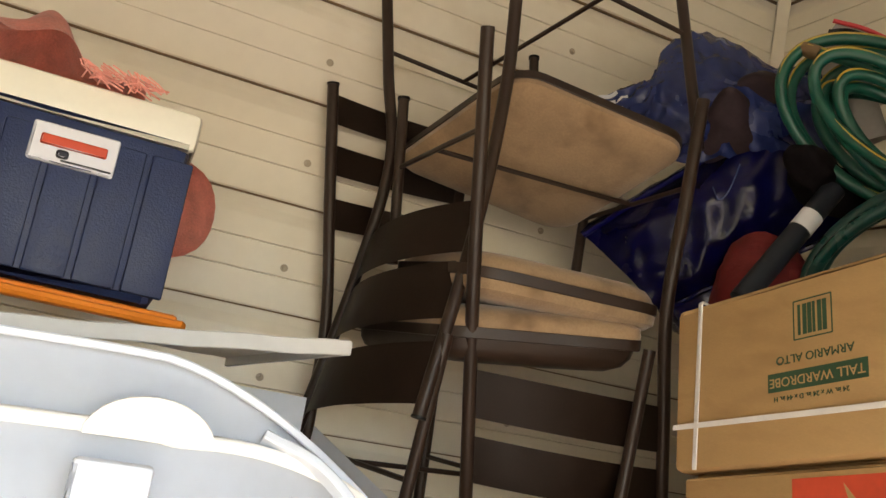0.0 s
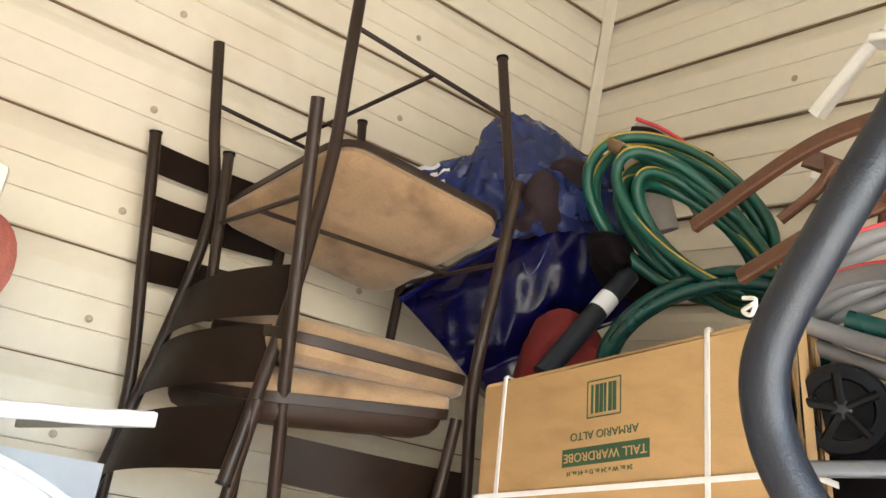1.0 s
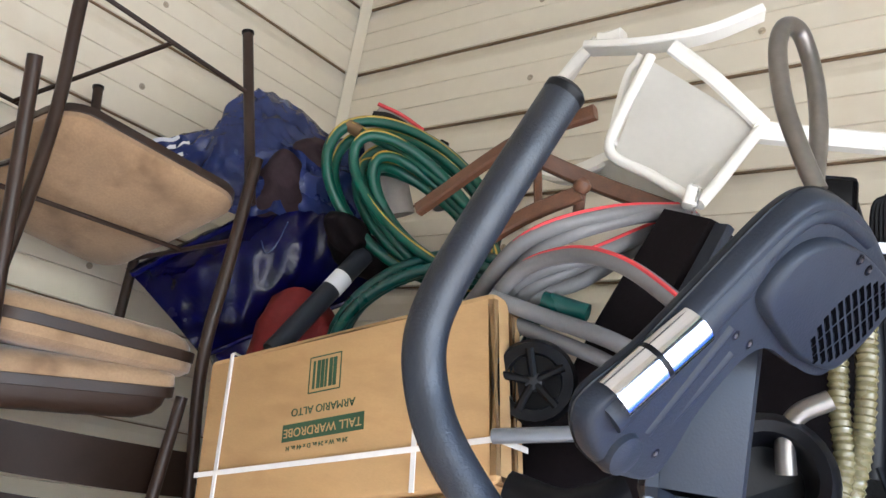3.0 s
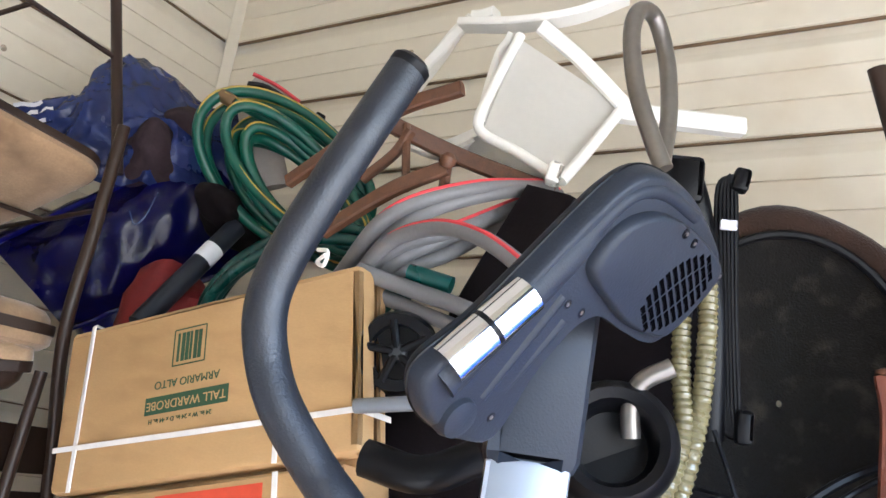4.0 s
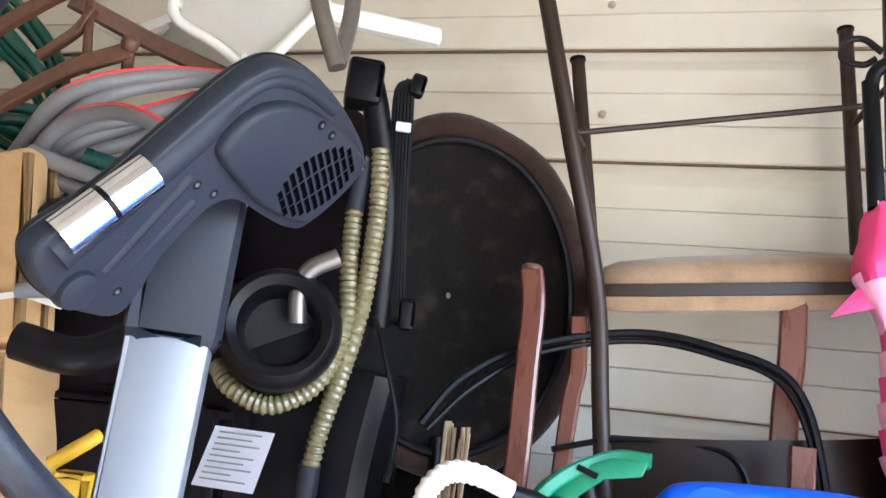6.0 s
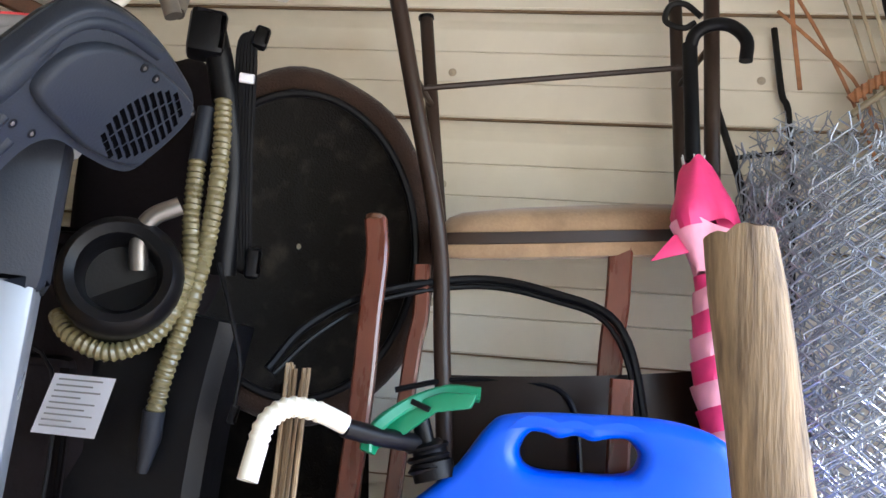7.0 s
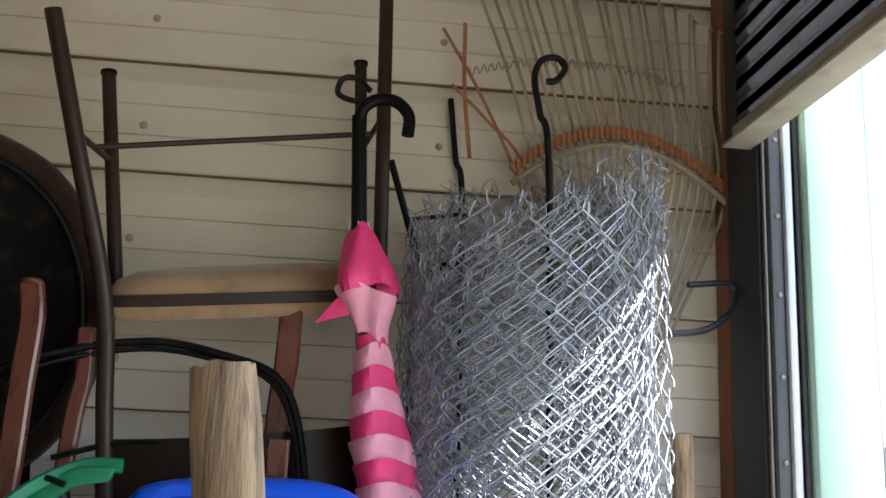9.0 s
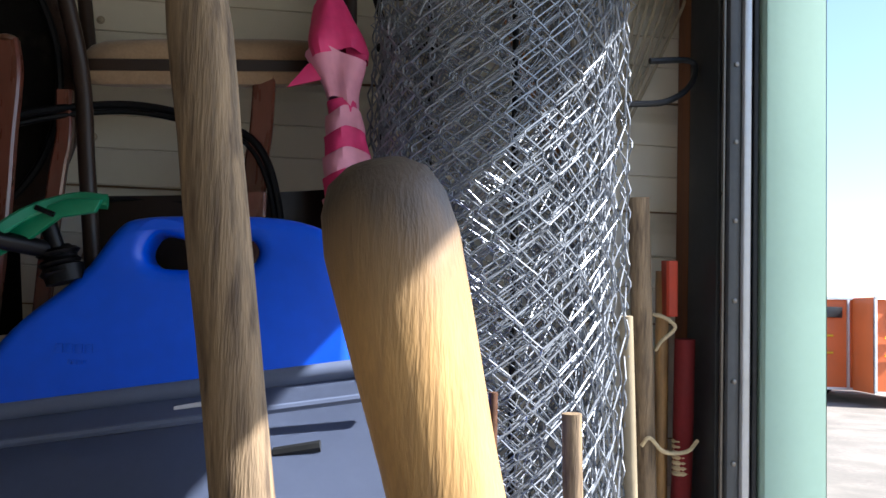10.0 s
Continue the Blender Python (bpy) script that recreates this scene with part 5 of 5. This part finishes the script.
cable([(1.620, 0.264, 1.881), (1.660, 0.205, 1.976), (1.720, 0.085, 2.059), (1.780, -0.112, 2.109), (1.790, -0.272, 2.092), (1.790, -0.410, 2.037), (1.79, -0.47, 1.86), (1.78, -0.50, 1.55), (1.78, -0.50, 1.42)], 0.0095, "thick black cable arching behind a chair")
cable([(1.620, 0.251, 1.872), (1.660, 0.180, 1.962), (1.720, 0.071, 2.045), (1.780, -0.114, 2.094), (1.790, -0.273, 2.077), (1.790, -0.399, 2.025), (1.785, -0.46, 1.84), (1.77, -0.49, 1.42)], 0.006, "thin black cable beside a thicker one")
cable([(1.720, 0.026, 1.864), (1.760, -0.082, 1.895), (1.780, -0.197, 1.901), (1.790, -0.313, 1.884), (1.79, -0.35, 1.75), (1.78, -0.36, 1.42)], 0.006, "thin black cable low behind the chair")
solo("ring_hook", tube(spline([(1.800, -0.556, 2.723), (1.800, -0.521, 2.752), (1.800, -0.489, 2.747), (1.800, -0.481, 2.711), (1.800, -0.519, 2.696), (1.800, -0.544, 2.709)], 6), 0.007, 8), IRON, "black iron ring hook hanging on a chair leg", "hook")

# ---- umbrella ----
UT, UN, UB = Vector((1.793, -0.549, 2.393)), Vector((1.793, -0.593, 2.143)), Vector((1.793, -0.678, 1.641))
umb = thing("umbrella", UB, "closed pink and pale pink striped umbrella hanging by its hook handle", "umbrella")


def umbrella_skin(path, radii, ma, name, parent, seed, k0=0.0, label=""):
    bm = bmesh.new()
    rows = []
    for i, (p, r) in enumerate(zip(path, radii)):
        rows.append([bm.verts.new(p + Vector((math.cos(a) * r * (1 + 0.20 * math.cos(4 * a + i * 0.35 + seed)), math.sin(a) * r * (1 + 0.16 * math.cos(3 * a - i * 0.3)), 0.012 * math.sin(2 * a + seed)))) for a in [2 * math.pi * j / 28 for j in range(28)]])
    for A, B in zip(rows, rows[1:]):
        for j in range(28):
            bm.faces.new((A[j], A[(j + 1) % 28], B[(j + 1) % 28], B[j]))
    return part(name, bm, ma, parent, label)


top = [lerp(UT, UN, i / 12) for i in range(13)]
umbrella_skin(top[:8], [0.018, 0.032, 0.040, 0.047, 0.056, 0.064, 0.068, 0.065], HOTPINK, "canopy_top", umb, 0.3)
umbrella_skin(top[7:], [0.065, 0.058, 0.049, 0.041, 0.036, 0.034], PALEPINK, "canopy_stripe", umb, 2.6, label="pale pink stripe")
part("tie_band", tube([lerp(UT, UN, 0.97), lerp(UN, UB, 0.05)], 0.034, 18), HOTPINK, umb)
low_r = [0.037 + 0.026 * min(1, i / 12) + 0.0012 * math.sin(i * 1.1) for i in range(31)]
lowp = [lerp(UN, UB, 0.04 + 0.96 * i / 30) + Vector((0, 0.005 * math.sin(i * 0.2), 0)) for i in range(31)]
for k in range(10):
    umbrella_skin(lowp[k * 3:k * 3 + 4], low_r[k * 3:k * 3 + 4], (PALEPINK, HOTPINK)[k % 2], "canopy_stripe", umb, 0.9 + k * 0.12, label=("pale pink stripe", "hot pink stripe")[k % 2])
part("flap", prism([(0, 0), (0.075, 0.02), (0.085, 0.075), (0.03, 0.055)], (1.771, -0.469, 2.169), (0, -1, 0.05), (0, -0.25, 1), (0.004, 0, 0), 0.001), HOTPINK, umb, "loose pink corner")
part("flap", prism([(0, 0), (0.028, 0.018), (0.032, 0.060), (-0.02, 0.085)], (1.766, -0.606, 2.190), (0, -1, 0.05), (0, -0.1, 1), (0.004, 0, 0), 0.001), HOTPINK, umb, "loose pink corner")
part("shaft", tube([(1.793, -0.549, 2.393), (1.793, -0.533, 2.656)], 0.0165, 14), BLACK, umb, "black plastic handle")
part("crook", tube(spline([(1.793, -0.534, 2.642), (1.787, -0.543, 2.676), (1.782, -0.575, 2.696), (1.777, -0.616, 2.692), (1.771, -0.647, 2.658), (1.771, -0.647, 2.610)], 6), 0.0145, 14), BLACK, umb, "black hooked handle")
for k in range(6):
    a = UT + Vector((0.016 * math.cos(k), 0.022 * math.sin(k * 1.05), -0.01))
    part("rib_tip", tube([a, a + Vector((0.003 * math.cos(k), 0.004 * math.sin(k), 0.020))], 0.0016, 6), BRIGHTSTEEL, umb, "metal rib tip")

# ---- iron hooks ----
hk = thing("garden_hook", (1.861, -1.0, 0.0), "black iron garden hook standing inside the wire roll", "hook")
part("rod", tube(spline([(1.861, -0.985, 2.809), (1.861, -1.009, 2.815), (1.861, -1.030, 2.850), (1.861, -1.008, 2.874), (1.861, -0.970, 2.863), (1.861, -0.954, 2.814), (1.861, -0.969, 2.726), (1.861, -0.996, 2.555), (1.88, -1.02, 1.5), (1.90, -1.04, 0.01)], 7), 0.0085, 10), IRON, hk)
ht = thing("iron_stand", (2.05, -0.72, 0.0), "black iron plant stand leaning at the wall", "stand")
part("upright", tube(spline([(2.100, -0.770, 2.840), (2.100, -0.790, 2.674), (2.100, -0.814, 2.519), (2.10, -0.83, 1.6), (2.10, -0.84, 0.0)], 6), 0.008, 10), IRON, ht)
part("brace", tube([(2.030, -0.617, 2.631), (2.030, -0.704, 2.364)], 0.009, 10), IRON, ht)
part("shelf_bar", tube([(2.020, -0.676, 2.349), (2.060, -0.848, 2.380)], 0.011, 10), IRON, ht)
part("cross_bar", tube([(2.040, -0.664, 2.479), (2.090, -0.831, 2.521)], 0.006, 8), IRON, ht)
part("leg", tube([(2.030, -0.694, 2.355), (2.03, -0.72, 0.0)], 0.009, 8), IRON, ht)

# ---- bamboo rake ----
rake = thing("bamboo_rake", (2.07, -1.385, 0.0), "old bamboo leaf rake standing head up against the wall", "rake")
HUB = Vector((2.085, -1.235, 2.02))
rr = random.Random(11)


def band_at(q):
    return Vector((2.058, -0.935 - 0.595 * q, 2.622 + 0.56 * q * (1 - q) - 0.03 * q))


for i in range(26):
    q = (i + 0.5) / 26
    band = band_at(q)
    if i in (0, 1):
        end = Vector((2.045, -0.736 - 0.03 * i, 3.02 - 0.16 * i))
    elif i == 12:
        end = Vector((2.045, -1.19, 3.06))
    else:
        end = Vector((2.045, -0.775 - 0.735 * q + rr.uniform(-0.012, 0.012), 3.085 + 0.42 * q * (1 - q) - 0.03 * q + rr.uniform(-0.010, 0.010)))
    p0 = HUB + Vector((0, (0.5 - q) * 0.06, 0))
    tail = [] if i in (0, 1, 12) else [end + Vector((-0.020, 0.004, 0.004)), end + Vector((-0.042, 0.010, -0.012))]
    pts = spline([p0, lerp(p0, band, 0.5) + Vector((0, (0.5 - q) * 0.03, 0.0)), band, lerp(band, end, 0.55) + Vector((-0.004, (q - 0.5) * 0.02 + rr.uniform(-0.004, 0.004), 0)), end] + tail, 4)
    part("tine", tube(pts, 0, flat=(0.0085, 0.004, (-1, 0, 0))), RATTAN if i in (0, 1) else BAMBOO, rake)
part("broken_tine", tube(spline([(2.05, -0.822, 2.66), (2.045, -0.800, 2.86), (2.045, -0.795, 3.04)], 5), 0, flat=(0.011, 0.004, (-1, 0, 0))), RATTAN, rake, "split orange-brown tine")
arc = [band_at(j / 40) + Vector((-0.010, 0, 0.016)) for j in range(41)]
part("weave_band", tube(arc, 0, flat=(0.024, 0.010, (-1, 0, 0))), RATTAN, rake, "orange-brown woven cane band")
part("weave_hoop", tube([p + Vector((-0.006, 0, -0.040)) for p in arc], 0.0085, 10), BAMBOO, rake, "pale bent cane hoop")
for j in range(1, 40):
    part("lashing", tube([arc[j] + Vector((-0.002, 0, -0.020)), arc[j] + Vector((-0.006, 0.003, 0.013))], 0.0055, 6), RATTAN, rake)
wv = [Vector((2.046, -0.81 - 0.60 * j / 60, 2.900 + 0.20 * (j / 60) * (1 - j / 60) + 0.012 * (-1) ** j)) for j in range(61)]
part("spring_wire", tube(spline(wv, 3), 0.0016, 5), STEEL, rake, "wavy steel wire")
part("handle", tube([HUB + Vector((0.0, 0, 0.05)), (2.075, -1.25, 0.0)], 0.014, 12), OLDWOOD, rake)
part("ferrule", tube([HUB + Vector((0, 0, 0.03)), HUB + Vector((0, 0, -0.09))], 0.021, 12), STEEL, rake)

# ---- wire fence roll ----
roll = thing("wire_fence_roll", (1.90, -0.97, 0.0), "standing roll of galvanised chain-link wire fence", "fence roll")
rr = random.Random(5)
for li, (R0, h, seed) in enumerate(((0.302, 2.43, 4.2), (0.290, 2.46, 5.6), (0.277, 2.45, 0.2), (0.262, 2.48, 1.4), (0.246, 2.49, 2.9), (0.226, 2.51, 0.9), (0.200, 2.51, 3.7), (0.170, 2.50, 5.1), (0.135, 2.48, 2.2), (0.095, 2.46, 1.9))):
    # each strand zigzags upwards and hooks into its neighbours; the whole layer is twisted a little
    pitch = 0.050
    n = 2 * max(3, round(math.pi * R0 / pitch))
    pitch = 2 * math.pi * R0 / n
    half = pitch * 1.05
    twist = (-0.22, -0.34, -0.15, -0.40, -0.28, -0.1, -0.3, -0.2, -0.1, -0.3)[li]
    bm = bmesh.new()
    for i in range(n):
        path = []
        for j in range(90):
            side = 1 if (i + j) % 2 else -1
            for e in (-0.10, 0.10):
                z = (j + e) * half
                a = seed - (pitch * (i + 0.54 * side) + twist * z) / R0
                k = z / h
                wob = 1 + 0.035 * math.sin(2 * a + seed + z * 1.3) + 0.022 * math.sin(5 * a + 4 * z + seed)
                out = (0.005 if side > 0 else -0.004) + 0.004 * noise.noise(Vector((a * 3, z * 4, li)))
                p = Vector((1.905 - 0.035 * k + math.cos(a) * (R0 * wob + out), -0.955 - 0.010 * k + math.sin(a) * (R0 * 1.02 * wob + out), z + 0.10 * math.cos(a + 0.9) * k * k))
                p += Vector((rr.uniform(-1, 1), rr.uniform(-1, 1), rr.uniform(-1, 1))) * 0.002
                p.z = max(p.z, 0.004)
                path.append(p)
            if z > h - 0.02 + 0.05 * math.sin(a * 3 + seed) + 0.02 * math.sin(a * 11):
                break
        tip = path[-1]
        path += [tip + Vector((-0.004, rr.uniform(-0.012, 0.012), 0.024)), tip + Vector((0.003, rr.uniform(-0.03, 0.03), 0.010)), tip + Vector((0.006, rr.uniform(-0.03, 0.03), -0.012))]
        tube(path, 0.0020 if li < 3 else 0.0018, 5, bm=bm, cap=False)
    tagged(part("wire_layer", bm, GALV, roll, smooth=False), kind="stuff")

# ---- water jug with pump ----
jug = thing("water_jug", (1.60, -0.30, 1.21), "bright blue plastic water jug with moulded handle", "jug")
JO = Vector((1.66, 0.0, 0.0))
JK = 0.971


def jk(loop):
    return [(-0.608 + (a + 0.608) * JK, 1.673 + (b - 1.673) * (JK if b > 1.3 else 1)) for a, b in loop]


outline = [(p.x, p.y) for p in spline([(0.03, 1.21, 0), (0.075, 1.35, 0), (0.065, 1.52, 0), (0.01, 1.62, 0), (-0.11, 1.73, 0), (-0.17, 1.815, 0), (-0.215, 1.842, 0), (-0.34, 1.852, 0), (-0.50, 1.852, 0), (-0.598, 1.815, 0), (-0.632, 1.72, 0), (-0.635, 1.55, 0), (-0.63, 1.35, 0), (-0.61, 1.21, 0), (-0.3, 1.206, 0)], 5, True)]
hole = [(p.x, p.y) for p in spline([(-0.228, 1.775, 0), (-0.245, 1.810, 0), (-0.275, 1.812, 0), (-0.30, 1.805, 0), (-0.33, 1.812, 0), (-0.36, 1.805, 0), (-0.39, 1.812, 0), (-0.425, 1.812, 0), (-0.445, 1.785, 0), (-0.42, 1.752, 0), (-0.32, 1.745, 0), (-0.25, 1.748, 0)], 4, True)]
part("body", prism(jk(outline), (1.50, 0, 0), (0, 1, 0), (0, 0, 1), (0.135, 0, 0), 0.026, (jk(hole),), 4), BLUE, jug)
for a, b, w, h in ((-0.10, 1.59, 0.07, 0.018), (-0.12, 1.565, 0.035, 0.010), (-0.20, 1.46, 0.17, 0.035)):
    for k in range(4):
        part("embossed_bar", block((1.501, a - w * k / 4, b), (0.004, w / 5, h), bevel=0.0015), BLUE, jug)
pump = thing("jug_pump", (1.45, -0.06, 1.70), "black and green hand pump with white ribbed spout on the jug", "pump")
part("collar", lathe([(0.036, 0), (0.038, 0.03), (0.030, 0.035), (0.030, 0.06), (0.022, 0.07)], (1.520, -0.100, 1.711), (0, 0.3, 1), 18), BLACK, pump)
for k in range(3):
    part("ridge", lathe([(0.034, 0), (0.040, 0.006), (0.034, 0.012)], Vector((1.520, -0.091, 1.724)) + Vector((0, 0.004 * k, 0.018 * k)), (0, 0.3, 1), 18), BLACK, pump)
part("stem", tube([(1.520, -0.094, 1.729), (1.500, -0.069, 1.810), (1.500, -0.062, 1.834)], 0.016, 12), BLACK, pump)
lev = [(1.420, 0.003, 1.752), (1.430, -0.008, 1.795), (1.460, -0.049, 1.834), (1.490, -0.111, 1.862), (1.500, -0.170, 1.863)]
part("lever", tube(spline(lev, 6), 0, flat=(0.034, 0.022, (0.2, 0, 1))), GREEN, pump, "green plastic lever")
part("lever_web", prism([(p[1] - 0, p[2] - 0) for p in (lev[0], lev[1], lev[2], lev[3], lev[4])] + [(lev[4][1] + 0.01, lev[4][2] - 0.025), (lev[3][1] + 0.01, lev[3][2] - 0.035), (lev[2][1], lev[2][2] - 0.05)], (1.455, 0, 0), (0, 1, 0), (0, 0, 1), (0.016, 0, 0), 0.003), GREEN, pump, "green lever web")
part("slot", block((1.450, -0.075, 1.836), (0.012, 0.035, 0.010), (20, 0, 0), 0.002), BLACK, pump)
part("elbow", tube([(1.500, -0.063, 1.771), (1.420, -0.009, 1.779), (1.370, 0.034, 1.790)], 0.0165, 12), BLACK, pump)
spout = spline([(1.370, 0.031, 1.794), (1.340, 0.074, 1.812), (1.310, 0.112, 1.814), (1.290, 0.138, 1.787), (1.280, 0.145, 1.743), (1.270, 0.149, 1.700)], 14)
part("spout", tube(spout, [0.0165 * (1 + (0.09 if 12 < i < 52 else 0) * math.sin(i * 1.57)) for i in range(len(spout))], 12), CREAM, pump, "white ribbed spout")
bundle = thing("twig_bundle", (1.450, 0.158, 1.775), "bundle of thin grey sticks standing behind the pump", "sticks")
rr = random.Random(2)
for k in range(9):
    b = Vector((1.450, 0.145, 1.672)) + Vector((rr.uniform(-0.02, 0.02), rr.uniform(-0.022, 0.022), 0))
    part("stick", tube([(b.x, b.y, 0.70), b + Vector((0, 0, 0.10)), b + Vector((rr.uniform(-0.01, 0.01), rr.uniform(-0.006, 0.006), 0.19 + rr.random() * 0.03))], 0.0038, 6), OLDWOOD, bundle)

# ---- timber in front ----
PT = Vector((0.668, -0.455, 1.988))
PB = Vector((0.620, -0.740, 0.0))
bm = tube([lerp(PB, PT, k / 40) for k in range(41)], [0.030] * 38 + [0.0315, 0.0315, 0.0285], 24)
for q in bm.verts:
    k = q.co.z / PT.z
    d = Vector((q.co.x, q.co.y, 0)) - Vector((lerp(PB, PT, k).x, lerp(PB, PT, k).y, 0))
    q.co += d * (0.10 * noise.noise(Vector((q.co.z * 5, d.x * 30, d.y * 30))))
    if k > 0.995:
        q.co.z += 0.007 * noise.noise(Vector((d.x * 160, d.y * 160, 2)))
solo("wooden_post", bm, OLDWOOD, "weathered round wooden post with a worn split top", "post")
BT = Vector((0.404, -0.627, 1.776))
BB = Vector((0.389, -0.682, 1.554))
dirn = (BB - BT).normalized()
prof = [(0.004, 0), (0.022, 0.003), (0.035, 0.012), (0.043, 0.030), (0.0465, 0.058), (0.0445, 0.10), (0.039, 0.2), (0.035, 0.35), (0.029, 0.6), (0.024, 1.0), (0.024, 1.80)]
solo("wooden_bat", lathe(prof, BT, dirn, 32), WORNBAT, "pale worn wooden club standing by the doorway", "club")

lidt = thing("grey_tote", (0.9, -0.30, 0.0), "grey-blue plastic storage tote with lid", "storage tote")
part("lid", quadsheet((0.939, -0.167, 1.530), (0.879, -0.647, 1.607), (0.701, -0.717, 1.447), (0.756, -0.247, 1.431), 0.014, 10, 6), GREYBLUE, lidt)
part("lid_rim", tube([(0.939, -0.166, 1.531), (0.878, -0.647, 1.608)], 0.012, 10), GREYBLUE, lidt)
part("side_rim", tube([(0.879, -0.647, 1.607), (0.701, -0.717, 1.447)], 0.012, 10), GREYBLUE, lidt)
part("slot", tube([(0.812, -0.542, 1.514), (0.805, -0.593, 1.524)], 0.007, 8), DARKSTEEL, lidt, "dark moulded slot")
part("ridge", tube([(0.871, -0.208, 1.507), (0.814, -0.654, 1.580)], 0.005, 8), GREYBLUE, lidt)
# short pale bar paints a highlight on the lid
part("ridge", tube([(0.888, -0.419, 1.552), (0.882, -0.465, 1.562)], 0.0035, 8), PAPER, lidt, "pale painted highlight line")
part("tote_body", block((0.97, -0.40, 0.70), (0.38, 0.56, 1.36), bevel=0.03), GREYBLUE, lidt)
yl = thing("yellow_strap", (1.140, 0.619, 1.711), "yellow plastic handle tool lying low on the pile", "tool")
part("handle", tube(spline([(1.173, 0.711, 1.752), (1.178, 0.662, 1.787), (1.198, 0.655, 1.801)], 5), 0.012, 10), YELLOW, yl)
part("body", block((1.173, 0.664, 1.701), (0.06, 0.06, 0.09), (0, 0, 20), 0.01), YELLOW, yl)

# ---- tools by the door ----
def stick(name, a, b, r, ma, label):
    return solo(name, tube(spline([a, lerp(a, b, 0.5) + Vector((0.004, 0.003, 0)), b], 4), r, 12), ma, label, "tool handle", "tool handles by the doorway")


stick("tool_handle", (1.535, -1.073, 1.487), (1.58, -1.15, 0.0), 0.020, OLDWOOD, "pale wooden tool handle beside the wire roll")
stick("tool_handle", (1.501, -0.908, 1.528), (1.58, -0.95, 0.0), 0.009, RUSTWOOD, "thin brown wooden stick beside the wire roll")
stick("tool_handle", (1.801, -1.269, 1.685), (1.93, -1.40, 0.0), 0.016, BAMBOO, "yellow wooden tool handle behind the wire roll")
stick("tool_handle", (1.874, -1.320, 1.975), (1.98, -1.45, 0.0), 0.026, OLDWOOD, "grey weathered wooden pole by the doorway")
stick("tool_handle", (1.976, -1.421, 1.804), (2.05, -1.47, 0.0), 0.017, BATWOOD, "orange-brown wooden tool handle by the doorway")
redt = thing("red_tool", (2.03, -1.47, 0.0), "dark red metal tool with rope tied round it", "tool")
part("shaft", tube([(1.943, -1.427, 1.829), (1.953, -1.433, 1.690)], 0, flat=(0.045, 0.03, (0, -1, 0))), RED, redt)
part("lower_shaft", tube([(1.934, -1.466, 1.634), (1.952, -1.471, 1.381), (2.03, -1.47, 0.0)], 0.026, 10), REDCLOTH, redt)
part("rope", tube(spline([(1.920, -1.369, 1.693), (1.907, -1.401, 1.686), (1.905, -1.429, 1.662), (1.912, -1.396, 1.626), (1.925, -1.387, 1.604)], 6), 0.005, 8), ROPE, redt, "pale rope")
part("rope", tube(spline([(1.867, -1.334, 1.378), (1.863, -1.353, 1.398), (1.881, -1.396, 1.363), (1.895, -1.458, 1.362), (1.899, -1.488, 1.389)], 6), 0.005, 8), ROPE, redt, "pale rope")
for k in range(7):
    part("cord_wrap", lathe([(0.021, 0), (0.024, 0.006), (0.021, 0.012)], Vector((1.953, -1.467, 1.374)) + Vector((0, 0, -0.013 * k)), (0, 0, 1), 14), ROPE, redt, "wound pale cord")
cable([(1.861, -1.283, 2.201), (1.897, -1.396, 2.224), (1.934, -1.473, 2.281), (1.958, -1.486, 2.348), (1.942, -1.367, 2.338)], 0.008, "dark cable looped by the timber post", DARKSTEEL)
